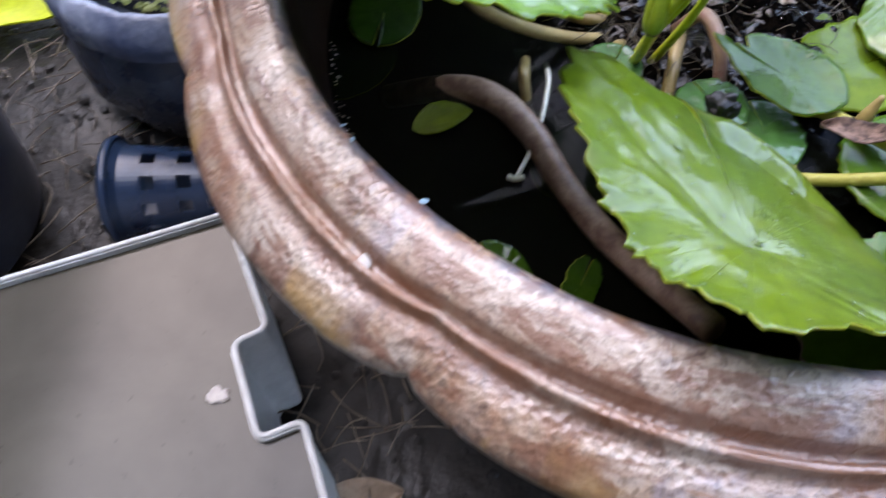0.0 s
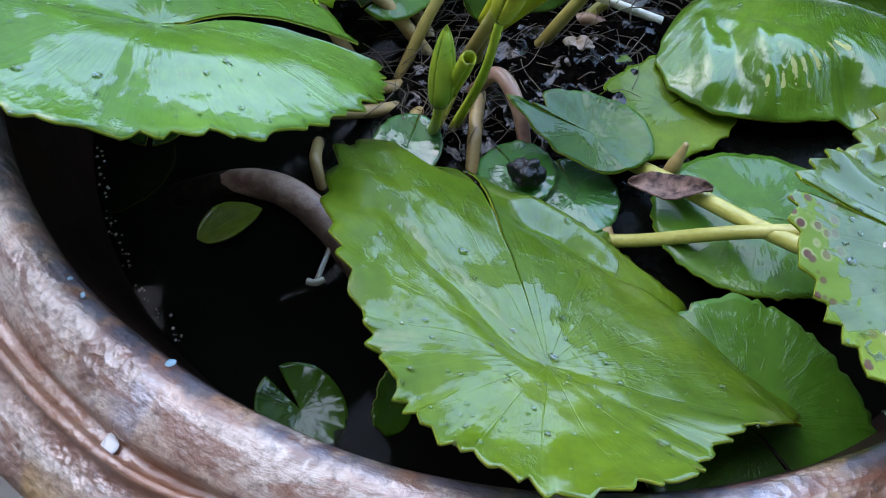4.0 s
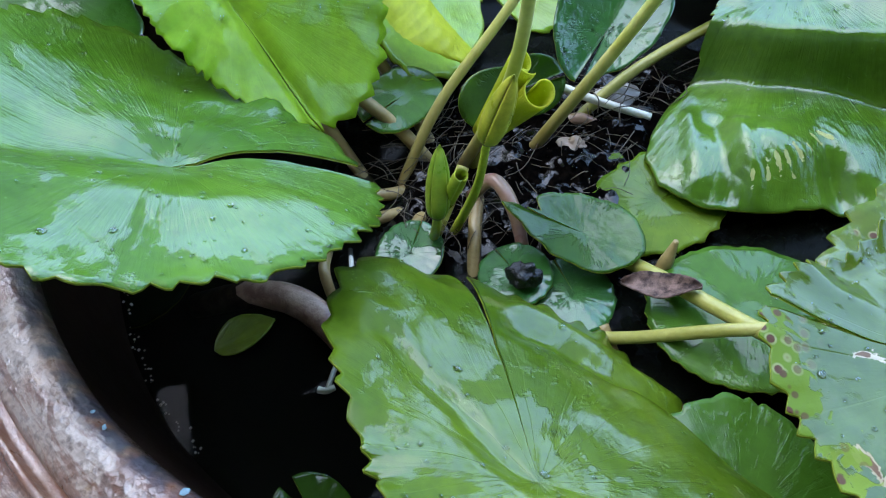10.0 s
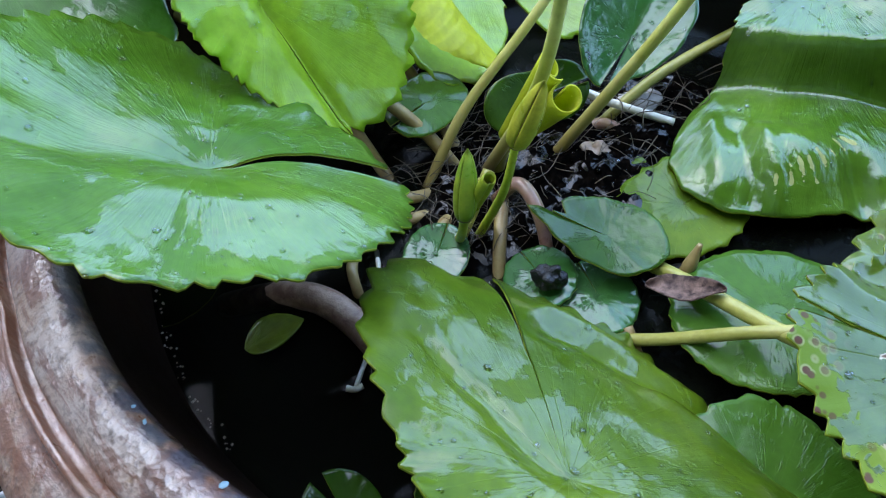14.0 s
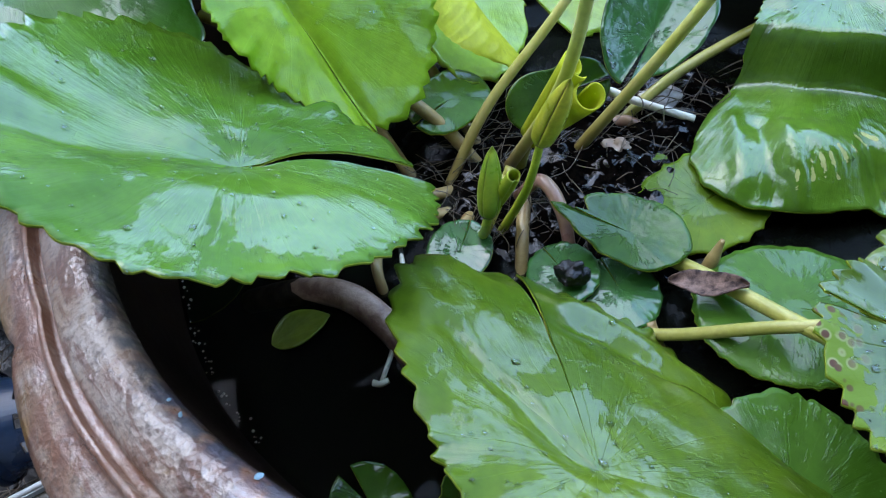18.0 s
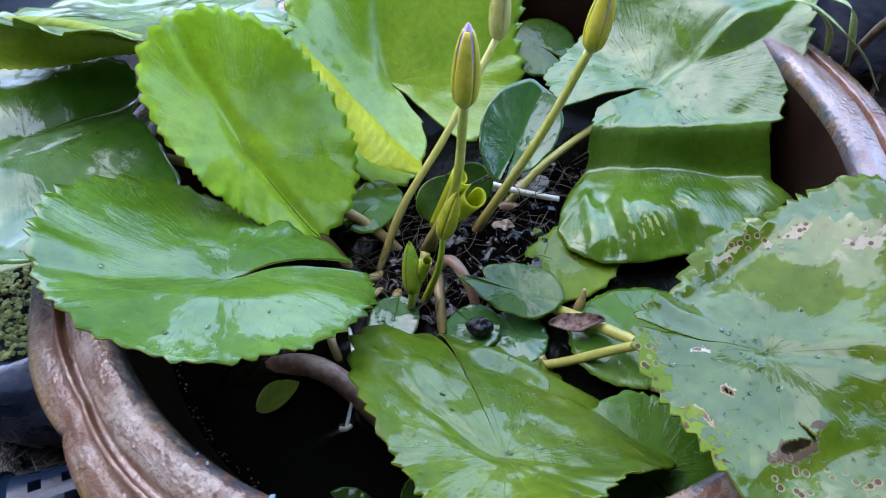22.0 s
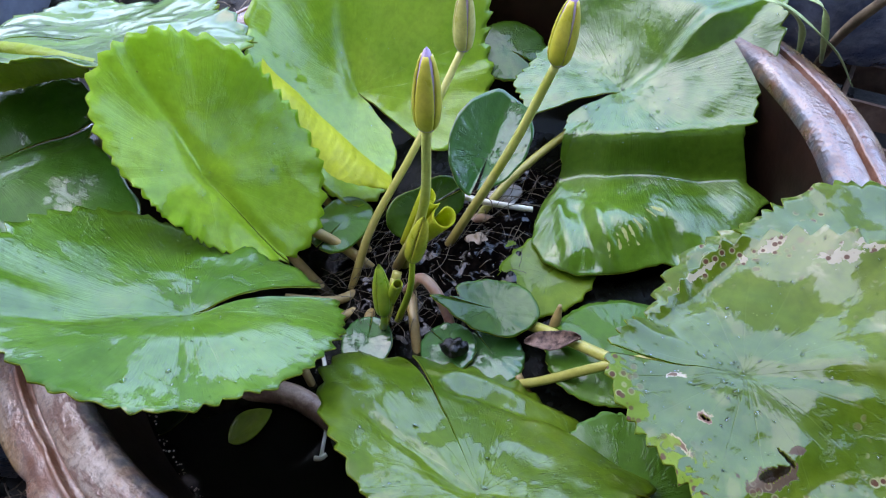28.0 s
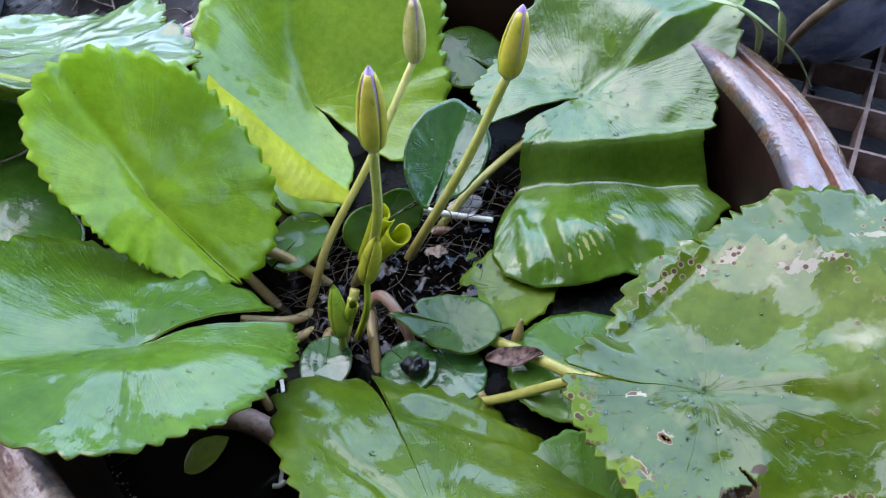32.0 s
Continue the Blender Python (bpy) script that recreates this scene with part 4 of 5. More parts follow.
stalk([(0.10, 0.318, 0.155), (0.055, 0.30, 0.172), (0.01, 0.28, 0.21), AT["A"]], 0.0036, STEM_BROWN)
stalk([(0.10, 0.325, 0.155), (0.07, 0.345, 0.20), AT["C"]], 0.0038, STEM_BROWN)
stalk([(0.12, 0.33, 0.155), (0.10, 0.40, 0.165), BEHIND, AT["G"]], 0.0035, STEM)
stalk([(0.145, 0.325, 0.160), (0.205, 0.352, 0.184), (0.265, 0.372, 0.192), (0.300, 0.372, 0.206)], 0.0032, STEM)
stalk([(0.130, 0.285, 0.158), (0.168, 0.241, 0.178), (0.201, 0.171, 0.212), AT["E"]], 0.0036, STEM, label="stout yellow-green stalk")
stalk([(0.135, 0.215, 0.165), (0.158, 0.202, 0.178), (0.200, 0.178, 0.210), (0.26, 0.150, 0.225), AT["T"]], 0.0031, STEM)
stalk([(0.108, 0.280, 0.155), (0.105, 0.23, 0.17), AT["B"]], 0.0036, STEM_BROWN)
stalk([(0.06, 0.325, 0.16), (0.02, 0.39, 0.20), (-0.06, 0.45, 0.22), AT["I"]], 0.0036, STEM_BROWN)
stalk([(0.10, 0.335, 0.16), (0.06, 0.42, 0.21), AT["H"]], 0.0034, STEM_BROWN)
stalk([(0.085, 0.325, 0.160), (0.06, 0.315, 0.172), (0.030, 0.325, 0.180)], 0.0036, STEM_BROWN)
stalk([(0.109, 0.296, 0.178), (0.102, 0.272, 0.174), (0.096, 0.250, 0.160)], 0.0036, STEM_BROWN)
stalk([(0.106, 0.297, 0.178), (0.117, 0.293, 0.192), (0.123, 0.276, 0.187), (0.124, 0.257, 0.168)], [0.0034, 0.0038, 0.0030], STEM_PINK, label="curved pink stalk")
stalk([(0.158, 0.338, 0.168), (0.175, 0.336, 0.176), (0.193, 0.326, 0.166)], 0.0034, STEM_PINK)
stalk([(0.085, 0.306, 0.160), (0.076, 0.290, 0.172), (0.074, 0.275, 0.160)], 0.0036, STEM_BROWN)
stalk([(0.104, 0.302, 0.196), (0.092, 0.290, 0.180), (0.078, 0.276, 0.164)], 0.0031, STEM, "cut_stalk", "short cut green stalk")
stalk([(0.100, 0.298, 0.195), (0.089, 0.287, 0.180), (0.076, 0.276, 0.166)], 0.0024, STEM, "cut_stalk")
stalk([(0.180, 0.232, 0.172), (0.184, 0.234, 0.183), (0.188, 0.237, 0.193)], [0.0036, 0.0034, 0.0012], STEM_BROWN, "cut_stalk", "pointed amber stub")
stalk([(0.148, 0.214, 0.172), (0.150, 0.200, 0.166), (0.154, 0.190, 0.155)], 0.003, STEM_BROWN)
stalk([(0.041, 0.290, 0.164), (0.040, 0.268, 0.172), (0.032, 0.235, 0.172), (0.021, 0.212, 0.170)], 0.0013, CORD, "thin_stalk", "pale thin stalk ending in the water")
stalk([(0.0175, 0.2135, 0.1705), (0.021, 0.212, 0.1705), (0.025, 0.213, 0.1705)], 0.0016, CORD, "thin_stalk")
stalk([(0.030, 0.292, 0.165), (0.028, 0.272, 0.176), (0.029, 0.262, 0.165)], 0.003, STEM_BROWN)
stalk([(-0.045, 0.292, 0.140), (-0.012, 0.276, 0.163), (0.012, 0.261, 0.172), (0.030, 0.238, 0.172), (0.046, 0.205, 0.168), (0.066, 0.165, 0.178), (0.09, 0.12, 0.20)], [0.0068, 0.0074, 0.0072, 0.0066, 0.006], TUBE, "old_petiole", "thick old pinkish-brown stalk dipping into the water")


# buds
def bud(base, tip, width, stem, foot_r, lavender, label, sepal=None, stalk_mat=None):
    base, tip = Vector(base), Vector(tip)
    length = (tip - base).length
    outline = [(0.42, 0.0), (0.72, 0.04), (0.90, 0.14), (1.0, 0.30), (0.97, 0.48), (0.80, 0.68), (0.52, 0.85), (0.24, 0.96), (0.02, 1.0)]
    v, f = lathe([(r * width * 0.9, z * length * 0.985) for r, z in outline], 20)
    core = make("flower_bud", v, f, PETAL if lavender else SEAM, lily, label)
    core.matrix_basis = Matrix.Translation(base) @ (tip - base).to_track_quat("Z", "Y").to_matrix().to_4x4()
    own(core)
    for q in range(4):
        verts, faces = [], []
        n, m = 9, 12
        for side in (0, 1):
            for i in range(m + 1):
                z = i / m * (0.90 if lavender else 0.995)
                k = 0
                while k < len(outline) - 2 and outline[k + 1][1] < z:
                    k += 1
                (r0, z0), (r1, z1) = outline[k], outline[k + 1]
                r = (r0 + (r1 - r0) * (z - z0) / (z1 - z0)) * width
                half = radians(45) * ((0.955 - 0.40 * z ** 3) if lavender else (0.965 - 0.05 * z ** 3))
                for j in range(n):
                    g = 2 * j / (n - 1) - 1
                    a = q * math.pi / 2 + 0.4 + half * g
                    rr = r * (1.03 - 0.05 * abs(g) ** 3) - side * 0.0006
                    verts.append((rr * math.cos(a), rr * math.sin(a), z * length))
        o = (m + 1) * n
        for i in range(m):
            for j in range(n - 1):
                a = i * n + j
                faces.append((a, a + 1, a + n + 1, a + n))
                faces.append((o + a, o + a + n, o + a + n + 1, o + a + 1))
            a, b2 = i * n, i * n + n - 1
            faces.append((a, a + n, o + a + n, o + a))
            faces.append((b2, o + b2, o + b2 + n, b2 + n))
        for j in range(n - 1):
            a = m * n + j
            faces.append((a, a + 1, o + a + 1, o + a))
        make("sepal", verts, faces, sepal or SEPAL, core)
    if stem:
        own(tube("flower_stalk", [base + (base - tip).normalized() * -0.002] + stem, foot_r, stalk_mat or STEM_MIX, lily))


STALK_FRESH = plain_mat("fresh_stalk", (0.26, 0.36, 0.02), (0.44, 0.50, 0.045), 60, (0.25, 0.4), 0.0003)
STEM_MIX = plain_mat("flower_stalk", (0.45, 0.46, 0.08), (0.60, 0.58, 0.19), 30, (0.3, 0.45), 0.0003)
stalk_tree = STEM_MIX.node_tree
stalk_part = stalk_tree.nodes.new("ShaderNodeSeparateXYZ")
stalk_tree.links.new(coords(stalk_tree), stalk_part.inputs[0])
stalk_base = stalk_tree.nodes["Principled BSDF"].inputs["Base Color"]
stalk_green = stalk_base.links[0].from_socket
stalk_tree.links.new(mix(stalk_tree, grey(stalk_tree, stalk_part.outputs[2], 0.175, 0.275, 0.85, 0.0), stalk_green, (0.20, 0.125, 0.04)), stalk_base)
bud((0.085, 0.268, 0.204), (0.091, 0.280, 0.239), 0.0056, [(0.084, 0.272, 0.190), (0.083, 0.283, 0.168)], [0.0022, 0.0026], False, "small pointed green bud", SEPAL_GREEN, STALK_FRESH)
bud((0.108, 0.2635, 0.2530), (0.1185, 0.2600, 0.2895), 0.0058, [(0.104, 0.271, 0.215), (0.093, 0.285, 0.165)], [0.0017, 0.0024], False, "slender yellow-green bud", SEPAL_OLIVE, STALK_FRESH)
bud((0.129, 0.269, 0.339), (0.136, 0.274, 0.383), 0.0070, [(0.124, 0.288, 0.26), (0.106, 0.328, 0.162)], [0.0025, 0.0033], True, "plump bud with a lavender tip")
bud((0.211, 0.295, 0.328), (0.222, 0.298, 0.367), 0.0070, [(0.186, 0.308, 0.26), (0.143, 0.329, 0.162)], [0.0025, 0.0034], True, "bud with a lavender tip on a leaning stalk")
bud((0.186, 0.372, 0.293), (0.192, 0.374, 0.338), 0.0068, [(0.140, 0.352, 0.245), (0.100, 0.338, 0.205), (0.073, 0.323, 0.165)], [0.0023, 0.0030], True, "pale yellow bud with lavender seams", SEPAL_CREAM)


def scroll():
    """A new pad still rolled from both edges into a double scroll."""
    verts, faces = [], []
    n, m = 60, 10
    for i in range(m + 1):
        t = i / m
        w = 0.0030 + 0.0047 * t
        for j in range(n + 1):
            g = 2 * j / n - 1
            s = abs(g)
            a = -0.3 + s * 7.2
            r = w * (1.0 - 0.55 * s)
            x = (w * 1.05 + r * math.cos(a + math.pi)) * (1 if g >= 0 else -1)
            verts.append((x, r * math.sin(a) * 0.9, 0.062 * t + 0.003 * math.sin(6 * g) * t))
    for i in range(m):
        for j in range(n):
            a = i * (n + 1) + j
            faces.append((a, a + 1, a + n + 2, a + n + 1))
    ob = make("rolled_leaf", verts, faces, LEAF_YELLOW, lily, "new yellow-green pad still rolled into a scroll")
    ob.modifiers.new("thickness", "SOLIDIFY").thickness = 0.0007
    base, tip = Vector((0.1165, 0.316, 0.200)), Vector((0.1375, 0.291, 0.261))
    ob.matrix_basis = Matrix.Translation(base) @ (tip - base).to_track_quat("Z", "Y").to_matrix().to_4x4() @ Matrix.Rotation(radians(70), 4, "Z")
    own(ob)
    stalk([(0.112, 0.322, 0.160), (0.114, 0.320, 0.18), (0.118, 0.317, 0.20)], 0.003, STEM)


scroll()


def spike():
    """A narrow pad, newer still, rolled tight round its own midrib."""
    v, f = lathe([(0.0012, 0.0), (0.0024, 0.010), (0.0034, 0.030), (0.0037, 0.046), (0.0034, 0.053), (0.0030, 0.055), (0.0024, 0.053), (0.0024, 0.040)], 28,
                 lambda a, k, r, z: (r * (1 - 0.30 * math.exp(-((a - 4.2) / 0.22) ** 2)) * (0.8 + 0.2 * abs(math.cos(a + 0.5))), z + 0.0012 * math.sin(a)))
    ob = make("rolled_leaf", v, f, STALK_FRESH, lily, "narrow new pad rolled tight beside the buds")
    base, tip = Vector((0.0865, 0.2820, 0.184)), Vector((0.0976, 0.2640, 0.2370))
    ob.matrix_basis = Matrix.Translation(base) @ (tip - base).to_track_quat("Z", "Y").to_matrix().to_4x4()
    own(ob)
    stalk([(0.0840, 0.2860, 0.160), (0.0855, 0.2838, 0.174), (0.0870, 0.2812, 0.187)], 0.0019, STALK_FRESH)


spike()


def drops(key, count, seed, spread=0.8):
    """Rain drops standing on one pad, each a low lens of water."""
    rng = random.Random(seed)
    ob = PADS[key]
    data = ob.data
    tops = [p for p in data.polygons if p.material_index == 0 and math.hypot(p.center.x, p.center.y) < spread * 0.11]
    verts, faces = [], []
    for _ in range(count):
        p = rng.choice(tops)
        c, up = p.center.copy(), p.normal.copy()
        if up.z < 0:
            up.negate()
        c.z += 0.0001
        side = up.orthogonal().normalized()
        way = up.cross(side)
        r = rng.uniform(0.0005, 0.0010) * (1.8 if rng.random() < 0.10 else 1)
        long, o, n = rng.uniform(1.0, 1.5), len(verts), 10
        for ring, high in ((1.0, 0.0), (0.86, 0.30), (0.5, 0.52)):
            for j in range(n):
                a = 2 * math.pi * j / n
                verts.append(c + side * (r * ring * long * math.cos(a)) + way * (r * ring * math.sin(a)) + up * (r * high))
        verts.append(c + up * (r * 0.60))
        for j in range(n):
            k = (j + 1) % n
            for q in (0, n):
                faces.append((o + q + j, o + q + k, o + q + n + k, o + q + n + j))
            faces.append((o + 2 * n + j, o + 2 * n + k, o + 3 * n))
    tagged(make("rain_water", verts, faces, DROP, ob), "clear drops of rain on the pad", kind="stuff")


for key, count in (("A", 70), ("B", 50), ("C", 50), ("E", 70), ("F", 110), ("G", 60), ("heart", 14), ("I", 30)):
    drops(key, count, len(key) + count + ord(key[0]))

# loose things in the water and on the mud
tagged(tube("pale_stick", [(0.168, 0.350, 0.188), (0.185, 0.340, 0.183), (0.211, 0.326, 0.177)], [0.0023, 0.0022], CORD), "peeled white stalk lying across the mud", "stick")


def pebble(name, place, size, mat, label, category, seed, flat=0.7, rough=0.35):
    bm = bmesh.new()
    bmesh.ops.create_icosphere(bm, subdivisions=4, radius=1)
    for v in bm.verts:
        w = 1 + rough * noise.noise(v.co * 1.3 + Vector((seed, 0, 0))) + 0.35 * rough * noise.noise(v.co * 4 + Vector((0, seed, 0)))
        v.co = Vector((v.co.x * size[0], v.co.y * size[1], v.co.z * size[2] * flat)) * w
    me = bpy.data.meshes.new(name)
    bm.to_mesh(me)
    bm.free()
    me.materials.append(mat)
    me.polygons.foreach_set("use_smooth", [True] * len(me.polygons))
    ob = new(name, me)
    ob.location = place
    return tagged(ob, label, category)


CLOD = plain_mat("black_clod", (0.002, 0.002, 0.003), (0.008, 0.008, 0.010), 220, (0.10, 0.3), 0.002)
PAINT = plain_mat("blue_paint", (0.08, 0.20, 0.26), (0.24, 0.36, 0.40), 80, (0.4, 0.6), 0.0004)
pebble("pale_stone", (0.199, 0.348, 0.172), (0.013, 0.009, 0.010), STONE, "pale wet stone half sunk in black mud", "stone", 1)
pebble("black_clod", (0.119, 0.240, 0.187), (0.0068, 0.0062, 0.0065), CLOD, "shiny black clod of mud on a small pad", "clod", 7, 0.9, 0.6)
pebble("brown_clod", (0.166, 0.318, 0.176), (0.007, 0.006, 0.004), DRY, "crumb of brown rotted leaf on the mud", "clod", 3, 0.8, 0.7)


def dead_leaf():
    verts, faces = [], []
    n, m = 20, 8
    for i in range(n + 1):
        t = i / n
        w = 0.0062 * math.sin(math.pi * min(1, t * 1.02)) ** 0.7 + 0.0003
        for j in range(m + 1):
            g = 2 * j / m - 1
            p = Vector((t * 0.034, w * g, 0.0022 * g * g + 0.0012 * math.sin(t * 9) + 0.0008 * noise.noise(Vector((t * 14, g * 3, 0)))))
            verts.append(p)
    for i in range(n):
        for j in range(m):
            a = i * (m + 1) + j
            faces.append((a, a + m + 1, a + m + 2, a + 1))
    ob = make("dead_leaf", verts, faces, DEAD)
    ob.modifiers.new("thickness", "SOLIDIFY").thickness = 0.0006
    a, b2 = Vector((0.158, 0.223, 0.190)), Vector((0.187, 0.207, 0.199))
    ob.matrix_basis = Matrix.Translation(a) @ (b2 - a).to_track_quat("X", "Z").to_matrix().to_4x4()
    tagged(ob, "curled dark brown dead leaf caught on a stalk", "leaf")


dead_leaf()


def floating_leaf():
    """A small oval leaf, folded at its midrib, one end dipped."""
    verts, faces = [], []
    n, m = 20, 10
    for i in range(n + 1):
        t = i / n
        w = 0.0092 * math.sin(math.pi * t ** 0.85) ** 0.75 + 0.0002
        for j in range(m + 1):
            g = 2 * j / m - 1
            verts.append(Vector((t * 0.031, w * g, 0.0035 * abs(g) ** 1.4 * math.sin(math.pi * t) + 0.0004 * noise.noise(Vector((t * 9, g * 3, 2))))))
    for i in range(n):
        for j in range(m):
            a = i * (m + 1) + j
            faces.append((a, a + m + 1, a + m + 2, a + 1))
    ob = make("floating_leaf", verts, faces, leaf_mat("floating_leaf", (0.040, 0.085, 0.008), (0.13, 0.17, 0.016), seed=9.0, gloss=0.4))
    ob.modifiers.new("thickness", "SOLIDIFY").thickness = 0.0007
    a, b2 = Vector((-0.0285, 0.2455, 0.1685)), Vector((0.0005, 0.2535, 0.1715))
    ob.matrix_basis = Matrix.Translation(a) @ (b2 - a).to_track_quat("X", "Z").to_matrix().to_4x4()
    tagged(ob, "small folded olive leaf floating on the dark water", "leaf")


floating_leaf()

rng = random.Random(5)


def strands(name, count, center, spread, length, r, mat, label, category, z0, lift):
    parts = []
    for _ in range(count):
        a, d = rng.uniform(0, 6.28), math.sqrt(rng.random())
        x, y = center[0] + spread[0] * d * math.cos(a), center[1] + spread[1] * d * math.sin(a)
        h = rng.uniform(0, 6.28)
        l = length * rng.uniform(0.4, 1.2)
        z = z0 + rng.uniform(0, lift)
        p = [(x, y, z), (x + l * 0.5 * math.cos(h) + rng.uniform(-0.2, 0.2) * l, y + l * 0.5 * math.sin(h) + rng.uniform(-0.2, 0.2) * l, z + rng.uniform(-0.2, 0.35) * lift), (x + l * math.cos(h), y + l * math.sin(h), z + rng.uniform(-0.3, 0.2) * lift)]
        parts.append(tube_geo(p, [r * rng.uniform(0.6, 1.3)], 3, 5))
    v, f = joined(parts)
    return tagged(make(name, v, f, mat), label, category, kind="stuff")


strands("fine_roots", 300, (0.128, 0.322), (0.070, 0.050), 0.026, 0.00022, ROOT, "tangle of fine brown roots over the mud", "roots", 0.170, 0.010)
strands("fine_grass_roots", 45, (0.205, 0.350), (0.035, 0.025), 0.032, 0.0003, ROOT, "thin pale grass roots over the mud", "roots", 0.172, 0.014)


def specks():
    parts = []
    for i in range(60):
        a = radians(rng.uniform(182, 214))
        r = 0.2165 + rng.gauss(0, 0.0012)
        c = Vector((0.1435 + r * math.cos(a), 0.3175 + r * math.sin(a), 0.169))
        s = rng.uniform(0.0003, 0.0009)
        v = [c + Vector(d) * s for d in ((1, 0, 0), (0, 1, 0), (-1, 0, 0), (0, -1, 0), (0, 0, 0.9), (0, 0, -0.9))]
        parts.append((v, [(0, 1, 4), (1, 2, 4), (2, 3, 4), (3, 0, 4), (1, 0, 5), (2, 1, 5), (3, 2, 5), (0, 3, 5)]))
    v, f = joined(parts)
    tagged(make("floating_specks", v, f, STONE), "pale specks floating along the water's edge", "specks", kind="stuff")


specks()
pebble("white_fleck", (-0.0385, 0.1337, 0.2335), (0.0024, 0.0032, 0.0005), WHITE, "white splash of dried lime on the pot rim", "fleck", 2)
pebble("blue_fleck", (-0.0166, 0.1504, 0.2464), (0.0016, 0.0012, 0.0004), PAINT, "flake of pale blue paint on the inner lip", "fleck", 4)
pebble("blue_fleck", (-0.0475, 0.1853, 0.2464), (0.0008, 0.0006, 0.0004), PAINT, "flake of pale blue paint on the inner lip", "fleck", 6)
pebble("blue_fleck", (-0.0433, 0.1786, 0.2464), (0.0007, 0.0010, 0.0004), PAINT, "flake of pale blue paint on the inner lip", "fleck", 8)

# ---------------------------------------------------------------- round the pot
def prism(name, outline, z0, z1, wall, mat, label, category):
    """An open box on any outline, with thick walls, a floor and a rolled lip."""
    n = len(outline)
    pts = [Vector((x, y, 0)) for x, y in outline]
    mid = sum(pts, Vector()) / n
    inn = []
    for i in range(n):
        d1, d2 = (pts[i] - pts[i - 1]).normalized(), (pts[(i + 1) % n] - pts[i]).normalized()
        k = Vector((-(d1.y + d2.y), d1.x + d2.x, 0)).normalized()
        inn.append(pts[i] + k * wall)
    rings = [[p * 0.94 + mid * 0.06 + Vector((0, 0, z0)) for p in pts], [p + Vector((0, 0, z1 - 0.004)) for p in pts], [p + (p - mid).normalized() * 0.0018 + Vector((0, 0, z1 - 0.002)) for p in pts],
             [p + (p - mid).normalized() * 0.0012 + Vector((0, 0, z1)) for p in pts], [p + Vector((0, 0, z1)) for p in inn], [p * 0.94 + mid * 0.06 + Vector((0, 0, z0 + 0.003)) for p in inn]]
    verts = [v for ring in rings for v in ring]
    faces = []
    for k in range(len(rings) - 1):
        for i in range(n):
            j = (i + 1) % n
            faces.append((k * n + i, k * n + j, (k + 1) * n + j, (k + 1) * n + i))
    faces.append(tuple(range(n))[::-1])
    faces.append(tuple((len(rings) - 1) * n + i for i in range(n)))
    ob = make(name, verts, faces, mat, smooth=False)
    return tagged(ob, label, category), inn


def rounded(corners, radius, steps=6):
    out = []
    n = len(corners)
    for i in range(n):
        p, a, b2 = Vector(corners[i]), Vector(corners[i - 1]), Vector(corners[(i + 1) % n])
        u, w = (a - p).normalized(), (b2 - p).normalized()
        s, e = p + u * radius, p + w * radius
        for k in range(steps + 1):
            t = k / steps
            out.append(tuple((1 - t) ** 2 * s + 2 * t * (1 - t) * p + t * t * e))
    return out


box_line = rounded([(-0.137, 0.236), (-0.300, 0.181), (-0.245, 0.000), (-0.052, 0.030), (-0.083, 0.116), (-0.104, 0.107), (-0.123, 0.157), (-0.106, 0.165)], 0.006)
box, inner_line = prism("plastic_container", box_line, 0.002, 0.11, 0.0022, WHITE, "white plastic tub with notched corner, full of murky water", "container")
lip_line = [(p[0], p[1], 0.1105) for p in box_line]
v, f = tube_geo(lip_line + lip_line[:1], [0.0017], 1, 6, 0.0)
make("rolled_lip", v, f, WHITE, box)
mid = sum((Vector(p) for p in inner_line), Vector()) / len(inner_line)
skin = make("murky_water", [tuple(p * 0.996 + mid * 0.004 + Vector((0, 0, 0.1065))) for p in inner_line], [tuple(range(len(inner_line)))], MURKY, smooth=False)
tagged(skin, "cloudy brown-grey water in the white tub", "water")

pebble("pale_flake", (-0.1281, 0.1304, 0.1072), (0.0055, 0.0040, 0.0005), STONE, "pale flake floating on the murky water", "flake", 9, 0.7, 0.6)


def net_cup():
    """A slotted plastic basket lying on its side."""
    steps, rows = 60, 17
    verts, faces = [], []
    for i in range(rows + 1):
        t = i / rows
        r = 0.0325 - 0.0080 * t if i > 1 else 0.0355
        for j in range(steps):
            a = 2 * math.pi * j / steps
            verts.append((r * math.cos(a), r * math.sin(a), 0.080 * t))
    for i in range(rows):
        for j in range(steps):
            if i in (5, 6, 10, 11) and j % 6 in (0, 1, 2):
                continue
            if i in (14, 15) and j % 6 in (0, 1, 2):
                continue
            faces.append((i * steps + j, i * steps + (j + 1) % steps, (i + 1) * steps + (j + 1) % steps, (i + 1) * steps + j))
    faces.append(tuple(rows * steps + j for j in range(steps)))
    cup = make("net_cup", verts, faces, BLUE, smooth=False)
    cup.modifiers.new("wall", "SOLIDIFY").thickness = 0.0018
    a, b2 = Vector((-0.243, 0.303, 0.038)), Vector((-0.165, 0.309, 0.034))
    cup.matrix_basis = Matrix.Translation(a) @ (b2 - a).to_track_quat("Z", "Y").to_matrix().to_4x4()
    tagged(cup, "dark blue slotted plastic net cup lying on its side", "net cup")
    v, f = lathe([(0.0355, 0.0), (0.0375, -0.001), (0.0382, 0.002), (0.0375, 0.005), (0.0355, 0.005), (0.0338, 0.003)], 60, close=True)
    make("rim", v, f, BLUE, cup)


net_cup()


